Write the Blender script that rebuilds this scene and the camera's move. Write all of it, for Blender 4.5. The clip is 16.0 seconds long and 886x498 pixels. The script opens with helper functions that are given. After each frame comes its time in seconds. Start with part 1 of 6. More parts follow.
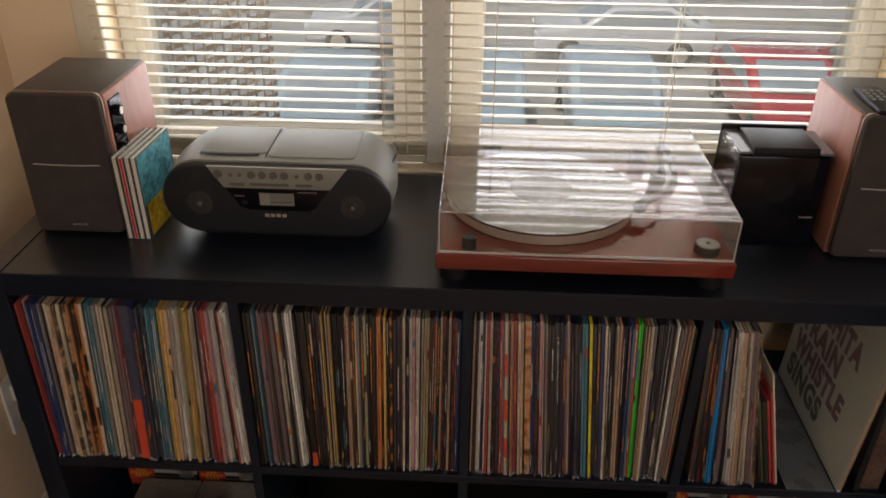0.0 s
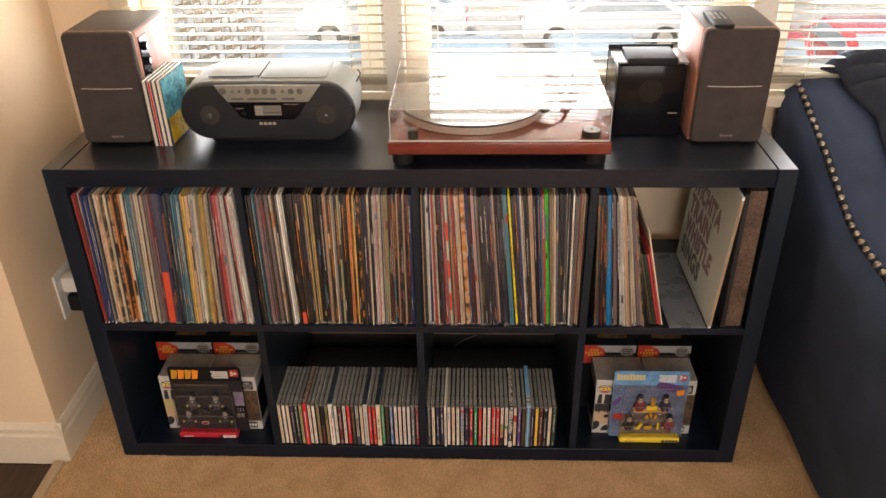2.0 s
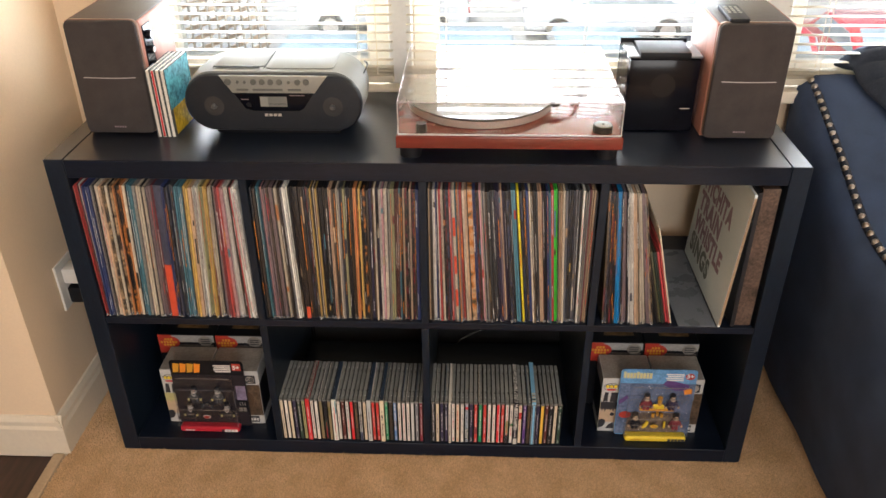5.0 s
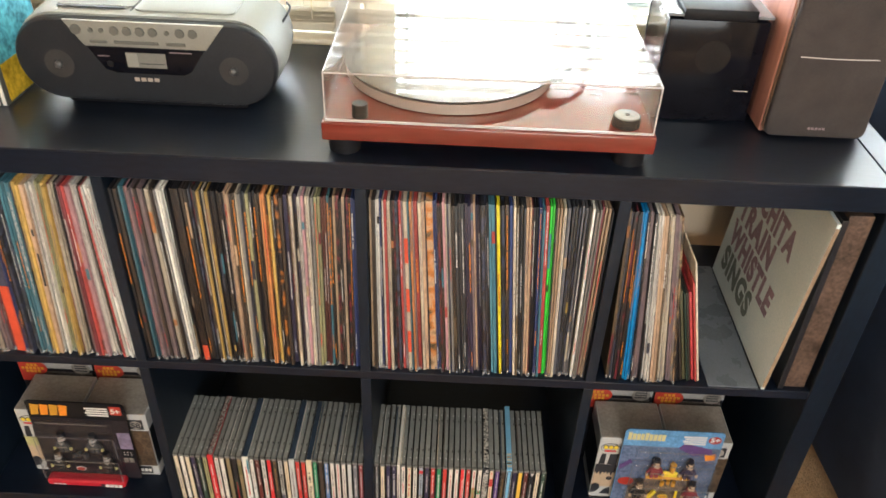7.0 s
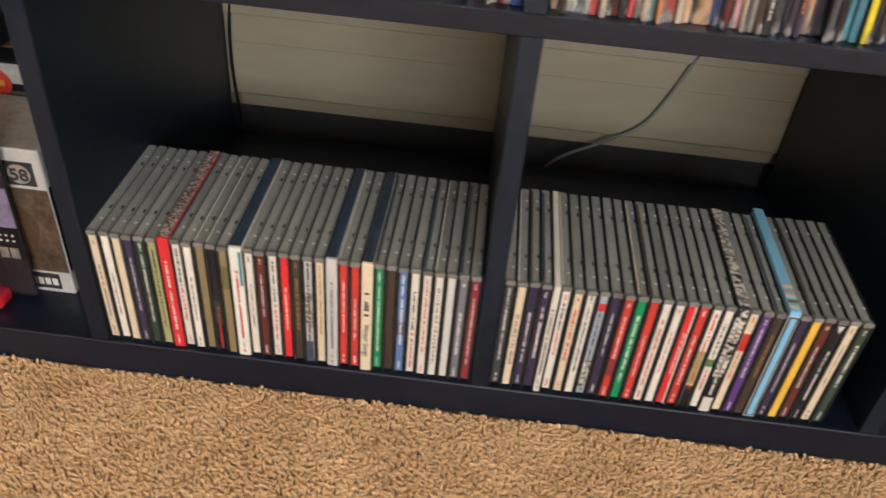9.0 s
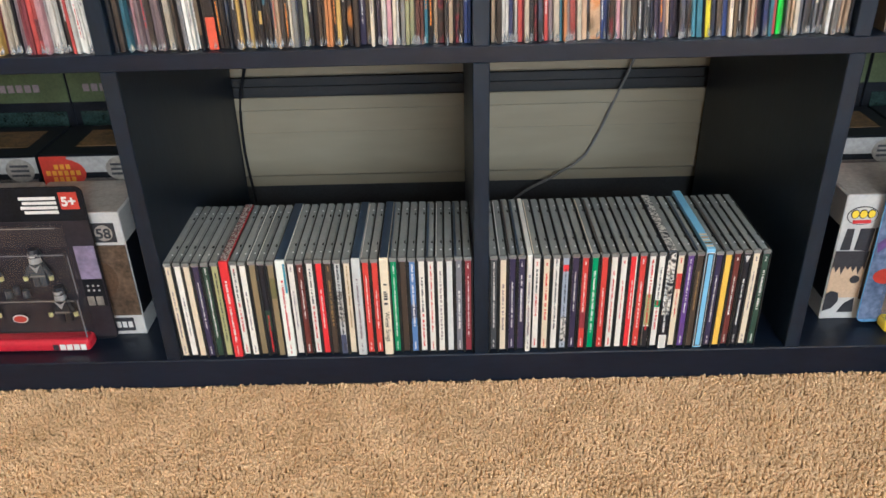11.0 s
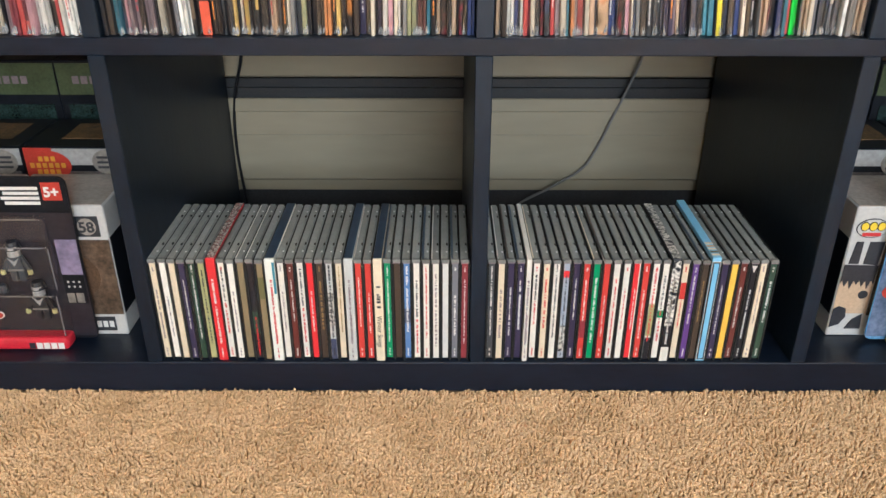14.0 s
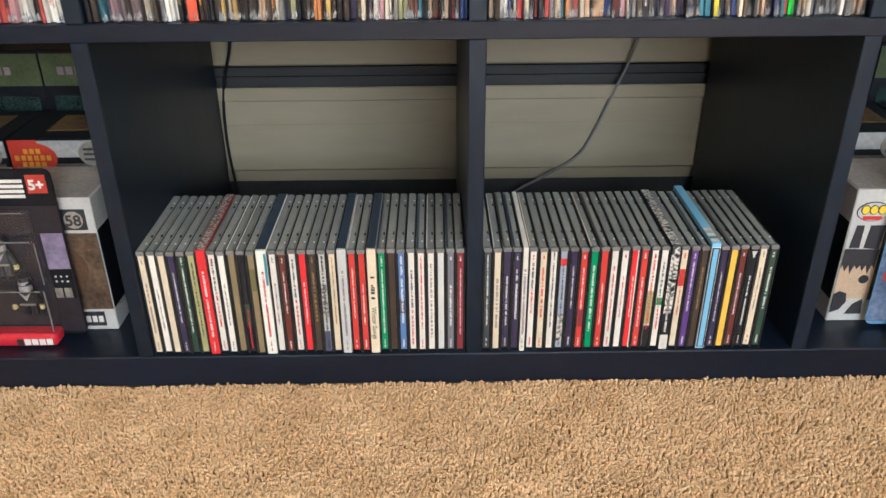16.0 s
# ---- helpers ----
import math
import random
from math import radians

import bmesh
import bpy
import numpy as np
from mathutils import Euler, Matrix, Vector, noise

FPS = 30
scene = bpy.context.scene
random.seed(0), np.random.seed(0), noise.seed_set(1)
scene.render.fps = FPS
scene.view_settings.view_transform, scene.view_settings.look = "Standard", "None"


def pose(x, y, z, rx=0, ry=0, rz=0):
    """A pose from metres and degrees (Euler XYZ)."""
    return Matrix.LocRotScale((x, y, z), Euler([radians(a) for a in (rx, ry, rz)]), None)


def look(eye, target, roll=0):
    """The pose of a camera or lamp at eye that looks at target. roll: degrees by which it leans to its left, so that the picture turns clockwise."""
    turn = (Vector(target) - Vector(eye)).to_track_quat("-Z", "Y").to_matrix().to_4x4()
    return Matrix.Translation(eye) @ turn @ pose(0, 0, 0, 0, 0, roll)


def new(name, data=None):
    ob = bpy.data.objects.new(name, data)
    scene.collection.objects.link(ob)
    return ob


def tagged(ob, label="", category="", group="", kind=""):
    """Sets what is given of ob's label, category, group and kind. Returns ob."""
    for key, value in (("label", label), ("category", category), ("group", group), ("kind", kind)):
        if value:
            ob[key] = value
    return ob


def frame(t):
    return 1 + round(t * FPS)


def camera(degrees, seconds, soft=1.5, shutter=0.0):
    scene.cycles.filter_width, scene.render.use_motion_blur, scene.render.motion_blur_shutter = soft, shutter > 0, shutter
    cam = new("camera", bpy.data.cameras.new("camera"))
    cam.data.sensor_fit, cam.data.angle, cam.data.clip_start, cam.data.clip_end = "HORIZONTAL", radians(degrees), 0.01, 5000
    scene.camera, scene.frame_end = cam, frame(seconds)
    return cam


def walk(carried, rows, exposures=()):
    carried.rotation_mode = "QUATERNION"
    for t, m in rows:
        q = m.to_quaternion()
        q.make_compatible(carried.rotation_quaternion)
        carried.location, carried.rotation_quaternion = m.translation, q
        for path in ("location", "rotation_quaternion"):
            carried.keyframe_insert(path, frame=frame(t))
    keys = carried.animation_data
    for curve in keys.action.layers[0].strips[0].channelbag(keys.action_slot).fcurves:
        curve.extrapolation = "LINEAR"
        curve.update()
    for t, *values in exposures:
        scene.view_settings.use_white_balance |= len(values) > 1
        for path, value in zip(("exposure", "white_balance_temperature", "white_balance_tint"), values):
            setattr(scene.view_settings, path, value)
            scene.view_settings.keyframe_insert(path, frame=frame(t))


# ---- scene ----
cam = camera(57.8, 16.0, shutter=0.25)
PATH = [
    (0, (0.736, -0.975, 1.394), (0.662, 0.755, 0.393), 0.7),
    (0.5, (0.809, -1.167, 1.392), (0.687, 0.558, 0.388), -0.6),
    (1, (0.865, -1.34, 1.41), (0.767, 0.398, 0.425), -1.8),
    (1.5, (0.854, -1.406, 1.409), (0.779, 0.326, 0.412), -1.4),
    (2, (0.844, -1.409, 1.412), (0.773, 0.316, 0.401), -1.0),
    (2.5, (0.842, -1.408, 1.407), (0.781, 0.319, 0.399), -0.7),
    (3, (0.838, -1.408, 1.413), (0.774, 0.317, 0.404), -0.5),
    (5.5, (0.827, -1.361, 1.403), (0.758, 0.34, 0.353), -0.4),
    (6, (0.82, -1.248, 1.378), (0.762, 0.415, 0.268), -0.5),
    (6.5, (0.796, -1.075, 1.354), (0.814, 0.566, 0.21), 0.4),
    (7, (0.85, -0.897, 1.287), (0.841, 0.72, 0.11), 2.5),
    (7.5, (0.916, -0.702, 1.198), (0.685, 0.834, -0.062), 0.5),
    (8, (0.845, -0.621, 0.977), (0.591, 0.804, -0.403), -1.0),
    (8.5, (0.787, -0.577, 0.702), (0.673, 0.926, -0.613), 4.3),
    (9, (0.706, -0.499, 0.585), (0.65, 1.072, -0.652), 5.5),
    (9.2, (0.643, -0.503, 0.584), (0.738, 1.076, -0.64), 6.1),
    (11.3, (0.703, -0.751, 0.587), (0.676, 1.019, -0.342), -1.9),
    (11.5, (0.701, -0.747, 0.577), (0.683, 1.031, -0.338), -1.2),
    (12, (0.696, -0.737, 0.574), (0.673, 1.037, -0.348), -1.2),
    (12.5, (0.695, -0.725, 0.574), (0.68, 1.035, -0.376), -0.6),
    (13, (0.689, -0.729, 0.558), (0.693, 1.041, -0.373), -0.0),
    (13.5, (0.693, -0.723, 0.552), (0.688, 1.044, -0.385), 0.1),
    (14, (0.695, -0.722, 0.551), (0.696, 1.055, -0.366), 0.1),
    (14.5, (0.696, -0.72, 0.55), (0.702, 1.058, -0.365), -0.0),
    (15, (0.698, -0.719, 0.546), (0.694, 1.061, -0.367), -0.6),
    (15.5, (0.697, -0.713, 0.541), (0.701, 1.064, -0.378), -0.5),
    (16, (0.694, -0.71, 0.541), (0.71, 1.058, -0.393), -0.4),
]
EXPOSURES = [(0, -1.28, 6450, 15), (0.4, -0.88, 6700, 17), (0.8, -0.5, 6600, 16), (1.2, -0.16, 6600, 16), (1.6, 0.02, 6600, 16), (3.0, 0.12, 6500, 15), (5.5, 0.3, 5950, 11), (6.5, 0.5, 5850, 9), (7.0, 0.72, 5850, 5), (7.5, 0.80, 5800, 2), (8.0, 0.84, 6650, 9), (9.0, 0.8, 5700, 7), (11.5, 1.06, 5080, 3), (13.0, 1.08, 5120, 3), (16.0, 1.08, 5150, 3)]
walk(cam, [(t, look(eye, target, roll)) for t, eye, target, roll in PATH], EXPOSURES)


# ---- world, sun, large lights ----
world = bpy.data.worlds.new("sky")
scene.world = world
world.use_nodes = True
wn = world.node_tree.nodes
sky = wn.new("ShaderNodeTexSky")
sky.sky_type, sky.sun_disc = "NISHITA", False
sky.sun_elevation, sky.sun_rotation = radians(60), radians(205)
world.node_tree.links.new(sky.outputs[0], wn["Background"].inputs[0])
wn["Background"].inputs[1].default_value = 0.15


def lamp(name, kind, energy, m, color=(1, 1, 1), **settings):
    data = bpy.data.lights.new(name, kind)
    data.energy, data.color = energy, color
    for key, value in settings.items():
        if key == "size":
            data.size = value
        if key == "size_y":
            data.shape, data.size_y = "RECTANGLE", value
        if key == "angle":
            data.angle = radians(value)
    ob = new(name, data)
    ob.matrix_world = m
    return ob


lamp("sun", "SUN", 5.0, look((-2, -4, 8), (0.2, 0, 0)), (1.0, 0.95, 0.86), angle=0.5)
lamp("window_daylight", "AREA", 23, look((0.33, 0.495, 1.4), (0.33, -1.0, 1.39)), (0.93, 0.97, 1.0), size=0.44, size_y=1.1)
lamp("window_daylight", "AREA", 32, look((1.06, 0.495, 1.4), (1.06, -1.0, 1.39)), (0.93, 0.97, 1.0), size=0.64, size_y=1.1)
lamp("window_daylight", "AREA", 32, look((1.95, 0.495, 1.4), (1.95, -1.0, 1.39)), (0.93, 0.97, 1.0), size=0.64, size_y=1.1)
# added fill light from the unseen side of the room
lamp("added_room_light", "AREA", 65, look((1.6, -3.95, 1.5), (1.2, 0, 0.6)), (1.0, 0.915, 0.82), size=2.2, size_y=1.3)


# ---- materials ----
def mat(name, color, rough=0.5, metal=0.0, var=0.12, scale=30.0, fine=400.0, bump=0.0, bscale=None, stretch=(1, 1, 1), rand=0.0, color2=None, coat=0.0, spec=0.5):
    """A surface with a broad and a fine variation, relief and a little wear in its gloss."""
    m = bpy.data.materials.new(name)
    m.use_nodes = True
    t = m.node_tree
    n, l = t.nodes, t.links
    b = n["Principled BSDF"]
    tc = n.new("ShaderNodeTexCoord")
    mp = n.new("ShaderNodeMapping")
    mp.inputs["Scale"].default_value = stretch
    l.new(tc.outputs["Object"], mp.inputs[0])
    n1, n2 = n.new("ShaderNodeTexNoise"), n.new("ShaderNodeTexNoise")
    n1.inputs["Scale"].default_value, n2.inputs["Scale"].default_value = scale, fine
    n1.inputs["Detail"].default_value = 4
    if rand:
        o1, am = n.new("ShaderNodeObjectInfo"), n.new("ShaderNodeMath")
        am.operation, am.inputs[1].default_value = "MULTIPLY", 50.0
        l.new(o1.outputs["Random"], am.inputs[0])
        cb = n.new("ShaderNodeCombineXYZ")
        for k in range(3):
            l.new(am.outputs[0], cb.inputs[k])
        l.new(cb.outputs[0], mp.inputs["Location"])
    for q in (n1, n2):
        l.new(mp.outputs[0], q.inputs["Vector"])
    mixf = n.new("ShaderNodeMath")
    mixf.operation = "ADD"
    l.new(n1.outputs["Fac"], mixf.inputs[0])
    l.new(n2.outputs["Fac"], mixf.inputs[1])
    ramp = n.new("ShaderNodeMapRange")
    ramp.inputs[1].default_value, ramp.inputs[2].default_value = 0.7, 1.3
    l.new(mixf.outputs[0], ramp.inputs[0])
    mix = n.new("ShaderNodeMix")
    mix.data_type = "RGBA"
    c = Vector(color)
    lo = tuple(max(0.0, x * (1 - var)) for x in c)
    hi = tuple(color2) if color2 else tuple(min(1.0, x * (1 + var)) for x in c)
    mix.inputs[6].default_value, mix.inputs[7].default_value = (*lo, 1), (*hi, 1)
    l.new(ramp.outputs[0], mix.inputs[0])
    out = mix.outputs[2]
    if rand:
        oi = n.new("ShaderNodeObjectInfo")
        hsv = n.new("ShaderNodeHueSaturation")
        mr = n.new("ShaderNodeMapRange")
        mr.inputs[3].default_value, mr.inputs[4].default_value = 1 - rand, 1 + rand
        l.new(oi.outputs["Random"], mr.inputs[0])
        l.new(mr.outputs[0], hsv.inputs["Value"])
        l.new(out, hsv.inputs["Color"])
        out = hsv.outputs[0]
    l.new(out, b.inputs["Base Color"])
    rr = n.new("ShaderNodeMapRange")
    rr.inputs[3].default_value, rr.inputs[4].default_value = max(0.02, rough * 0.85), min(1, rough * 1.15)
    l.new(n1.outputs["Fac"], rr.inputs[0])
    l.new(rr.outputs[0], b.inputs["Roughness"])
    b.inputs["Metallic"].default_value = metal
    b.inputs["Coat Weight"].default_value = coat
    b.inputs["Specular IOR Level"].default_value = spec
    if bump:
        bp = n.new("ShaderNodeBump")
        bp.inputs["Strength"].default_value = bump
        bp.inputs["Distance"].default_value = 0.002
        src = n2
        if bscale:
            src = n.new("ShaderNodeTexNoise")
            src.inputs["Scale"].default_value = bscale
            src.inputs["Detail"].default_value = 3
            l.new(mp.outputs[0], src.inputs["Vector"])
        l.new(src.outputs["Fac"], bp.inputs["Height"])
        l.new(bp.outputs[0], b.inputs["Normal"])
    return m


def clear(name, tint=(1, 1, 1), rough=0.02, ior=1.49, dust=0.0):
    """Thin clear plastic or glass: see-through, with gloss by the angle; dust mixes in a white diffuse haze."""
    m = bpy.data.materials.new(name)
    m.use_nodes = True
    t = m.node_tree
    n, l = t.nodes, t.links
    n.remove(n["Principled BSDF"])
    tr, gl, fr, mx = n.new("ShaderNodeBsdfTransparent"), n.new("ShaderNodeBsdfGlossy"), n.new("ShaderNodeLayerWeight"), n.new("ShaderNodeMixShader")
    tr.inputs[0].default_value = (*tint, 1)
    gl.inputs["Roughness"].default_value = rough
    pw, fm = n.new("ShaderNodeMath"), n.new("ShaderNodeMath")
    pw.operation, pw.inputs[1].default_value = "POWER", 5.0
    f0 = ((ior - 1) / (ior + 1)) ** 2
    fm.operation, fm.inputs[1].default_value, fm.inputs[2].default_value = "MULTIPLY_ADD", 1 - f0, f0
    l.new(fr.outputs["Facing"], pw.inputs[0])
    l.new(pw.outputs[0], fm.inputs[0])
    l.new(fm.outputs[0], mx.inputs[0])
    l.new(tr.outputs[0], mx.inputs[1])
    l.new(gl.outputs[0], mx.inputs[2])
    out = mx.outputs[0]
    if dust:
        df, nz, mr, m2 = n.new("ShaderNodeBsdfDiffuse"), n.new("ShaderNodeTexNoise"), n.new("ShaderNodeMapRange"), n.new("ShaderNodeMixShader")
        df.inputs[0].default_value = (0.8, 0.79, 0.77, 1)
        nz.inputs["Scale"].default_value, nz.inputs["Detail"].default_value = 18, 5
        mr.inputs[3].default_value, mr.inputs[4].default_value = dust * 0.5, dust * 1.5
        l.new(nz.outputs["Fac"], mr.inputs[0])
        l.new(mr.outputs[0], m2.inputs[0])
        l.new(out, m2.inputs[1])
        l.new(df.outputs[0], m2.inputs[2])
        out = m2.outputs[0]
    l.new(out, n["Material Output"].inputs[0])
    return m


BLACKBROWN = mat("black_brown_laminate", (0.0064, 0.0105, 0.0205), 0.33, var=0.3, scale=14, fine=160, bump=0.05, stretch=(0.3, 1, 1), spec=0.4)
# same laminate with stronger gloss, to brighten the top's sheen
TOPSHEET = mat("black_brown_laminate_sheen", (0.0064, 0.0105, 0.0205), 0.30, var=0.3, scale=14, fine=160, bump=0.05, stretch=(0.3, 1, 1), spec=1.0)
BLACKBROWN_UP = mat("black_brown_laminate_upright", (0.0064, 0.0128, 0.0240), 0.42, var=0.3, scale=14, fine=160, bump=0.05, stretch=(1, 1, 0.3), spec=0.4)
WALL = mat("cream_wall_paint", (0.82, 0.65, 0.45), 0.75, var=0.03, scale=3, fine=220, bump=0.12, bscale=260)
TRIM = mat("cream_trim_paint", (0.74, 0.66, 0.52), 0.45, var=0.04, scale=6, fine=120, bump=0.05)
SASH = mat("white_window_vinyl", (0.72, 0.71, 0.66), 0.4, var=0.04, scale=6, fine=120, bump=0.03)
CEIL = mat("white_ceiling_paint", (0.78, 0.76, 0.72), 0.85, var=0.03, scale=5, fine=150, bump=0.2)
SLAT = mat("cream_blind_vinyl", (0.70, 0.64, 0.51), 0.42, var=0.05, scale=8, fine=90, bump=0.02, rand=0.04)
sn, sk = SLAT.node_tree.nodes, SLAT.node_tree.links
tl, tm = sn.new("ShaderNodeBsdfTranslucent"), sn.new("ShaderNodeMixShader")
tl.inputs[0].default_value, tm.inputs[0].default_value = (0.78, 0.68, 0.50, 1), 0.16
sk.new(sn["Principled BSDF"].outputs[0], tm.inputs[1])
sk.new(tl.outputs[0], tm.inputs[2])
sk.new(tm.outputs[0], sn["Material Output"].inputs[0])
CARPET = mat("beige_carpet_pile", (0.52, 0.345, 0.205), 0.95, var=0.22, scale=7, fine=300, bump=0.25, bscale=900, color2=(0.66, 0.47, 0.30), spec=0.1)
WOODFLOOR = mat("dark_wood_floor", (0.06, 0.028, 0.018), 0.3, var=0.4, scale=6, fine=80, bump=0.1, stretch=(1, 0.12, 1), rand=0.25)
STRIP = mat("beige_transition_strip", (0.50, 0.38, 0.24), 0.6, var=0.1, scale=30, fine=200, bump=0.1)
HEATER = mat("cream_heater_enamel", (0.32, 0.275, 0.185), 0.42, var=0.06, scale=9, fine=70, bump=0.04, stretch=(0.2, 1, 1))
DARKGAP = mat("dark_fins_and_shadow", (0.03, 0.03, 0.03), 0.6, var=0.3, scale=20)
GRILLE = mat("dark_grille_cloth", (0.058, 0.049, 0.046), 0.85, var=0.25, scale=25, fine=1500, bump=0.5, bscale=1600, spec=0.3)
CABTOP = mat("dark_speaker_vinyl", (0.070, 0.060, 0.056), 0.5, var=0.2, scale=40, fine=900, bump=0.15)
ROSEWOOD = mat("rose_wood_vinyl", (0.40, 0.18, 0.13), 0.5, var=0.2, scale=9, fine=70, bump=0.04, stretch=(3, 1, 0.25), spec=0.3)
SILVER = mat("silver_plastic", (0.26, 0.27, 0.25), 0.58, metal=0.0, var=0.05, scale=12, fine=500, bump=0.04)
BUTTON = mat("pale_button_plastic", (0.13, 0.13, 0.115), 0.35, var=0.06, scale=40)
SILVER_DARK = mat("grey_panel_plastic", (0.29, 0.29, 0.255), 0.45, metal=0.2, var=0.06, scale=20, fine=500)
BLACKPL = mat("black_plastic", (0.010, 0.010, 0.012), 0.5, var=0.2, scale=30, fine=600, bump=0.05, spec=0.22)
GLOSSBLACK = mat("gloss_black_plastic", (0.006, 0.006, 0.009), 0.12, var=0.2, scale=30, fine=600, spec=0.2)
CHARCOAL = mat("charcoal_plastic", (0.0165, 0.0185, 0.0225), 0.5, var=0.2, scale=30, fine=700, bump=0.08, spec=0.32)
LCD = mat("grey_display", (0.20, 0.20, 0.18), 0.2, var=0.1, scale=50)
CHERRY = mat("cherry_lacquer", (0.175, 0.026, 0.018), 0.10, var=0.25, scale=8, fine=60, stretch=(0.2, 1, 1), coat=0.5, spec=0.5)
ALU = mat("brushed_aluminium", (0.66, 0.59, 0.52), 0.35, metal=0.55, var=0.05, scale=20, fine=600)
CHROME = mat("chrome", (0.75, 0.74, 0.72), 0.12, metal=1.0, var=0.04, scale=40)
VINYL = mat("black_vinyl", (0.012, 0.012, 0.014), 0.06, var=0.3, scale=60, fine=300, coat=1.0, spec=1.0)
LABELPAPER = mat("record_label_paper", (0.35, 0.36, 0.38), 0.5, var=0.5, scale=60)
ACRYLIC = clear("clear_acrylic", (0.97, 0.96, 0.95), 0.015, 1.49)
# top of the cover, with a little uneven white haze mixed in
COVER_TOP = clear("hazy_acrylic", (0.97, 0.96, 0.95), 0.03, 1.36, 0.02)
# white haze in the pane stands for the glare of the bright outdoors
GLASS = clear("window_glass", (0.95, 0.97, 0.96), 0.0, 1.45, 0.10)
BLISTER = clear("clear_blister_plastic", (0.94, 0.94, 0.95), 0.06, 1.40, 0.006)
EDGE = mat("acrylic_edge_highlight", (0.55, 0.48, 0.46), 0.25, var=0.05)
GREYEDGE = mat("grey_acrylic_edge", (0.16, 0.17, 0.18), 0.2, var=0.05)
SOFA = mat("navy_charcoal_fabric", (0.044, 0.066, 0.122), 0.85, var=0.35, scale=9, fine=900, bump=0.5, bscale=1100, spec=0.25)
THROW = mat("black_fleece", (0.032, 0.038, 0.052), 0.95, var=0.3, scale=25, fine=500, bump=0.6, spec=0.15)
BRASS = mat("antique_nickel_nail", (0.33, 0.29, 0.25), 0.34, metal=1.0, var=0.15, scale=300)
CABLE = mat("grey_cable", (0.17, 0.16, 0.145), 0.5, var=0.1)
PLUG = mat("white_plug", (0.72, 0.70, 0.64), 0.4, var=0.05)
CDLIP = mat("cd_lip_plastic", (0.20, 0.20, 0.185), 0.12, var=0.2, scale=90, fine=500, rand=0.2)
CDCLEAR = mat("cd_tray_grey", (0.27, 0.275, 0.255), 0.25, var=0.12, scale=25, fine=300, rand=0.16)
CDLID = mat("cd_lid_edge", (0.10, 0.105, 0.10), 0.18, var=0.15, scale=80, fine=500, rand=0.12)
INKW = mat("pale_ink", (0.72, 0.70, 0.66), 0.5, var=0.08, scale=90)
INKK = mat("dark_ink", (0.03, 0.03, 0.035), 0.5, var=0.2, scale=90)
INKR = mat("red_ink", (0.55, 0.03, 0.03), 0.5, var=0.1, scale=90)
INKO = mat("orange_ink", (0.85, 0.28, 0.02), 0.5, var=0.1, scale=90)
INKY = mat("yellow_ink", (0.85, 0.62, 0.03), 0.45, var=0.1, scale=90)
INKG = mat("grey_ink", (0.23, 0.175, 0.185), 0.6, var=0.25, scale=90)

PALETTE = {
    "r": (0.50, 0.045, 0.035), "R": (0.62, 0.03, 0.035), "m": (0.20, 0.03, 0.04), "M": (0.12, 0.03, 0.025), "o": (0.62, 0.22, 0.04),
    "O": (0.13, 0.12, 0.05), "y": (0.72, 0.45, 0.06), "Y": (0.80, 0.68, 0.02), "c": (0.66, 0.56, 0.40), "w": (0.70, 0.66, 0.58),
    "W": (0.78, 0.75, 0.66), "t": (0.48, 0.32, 0.18), "a": (0.66, 0.42, 0.24), "n": (0.15, 0.10, 0.05), "g": (0.25, 0.235, 0.21),
    "G": (0.03, 0.06, 0.04), "E": (0.015, 0.24, 0.09), "e": (0.08, 0.75, 0.06), "T": (0.055, 0.22, 0.29), "U": (0.008, 0.20, 0.47),
    "u": (0.10, 0.19, 0.40), "B": (0.028, 0.055, 0.20), "b": (0.32, 0.36, 0.42), "L": (0.22, 0.48, 0.68), "V": (0.06, 0.07, 0.12),
    "p": (0.035, 0.028, 0.065), "v": (0.10, 0.045, 0.20), "P": (0.26, 0.18, 0.19), "k": (0.016, 0.016, 0.02), "s": (0.05, 0.055, 0.06),
    "l": (0.34, 0.33, 0.15), "d": (0.055, 0.04, 0.03), "K": (0.62, 0.30, 0.33), "q": (0.24, 0.185, 0.10), "h": (0.52, 0.52, 0.49), "x": (0.17, 0.17, 0.19),
}
SLEEVES, INSERTS = {}, {}
for key, rgb in PALETTE.items():
    SLEEVES[key] = mat("card_sleeve_" + key, tuple(q * (0.92 if key in "eYU" else 0.72) + (0.0 if key in "eYU" else 0.05 * sum(rgb)) for q in rgb), 0.45, var=0.30, scale=24, fine=260, bump=0.08, stretch=(1, 1, 0.35), rand=0.22, coat=0.15)
    INSERTS[key] = mat("paper_insert_" + key, tuple(min(0.8, q * 1.08) for q in rgb), 0.3, var=0.06, scale=60, fine=300, rand=0.07)


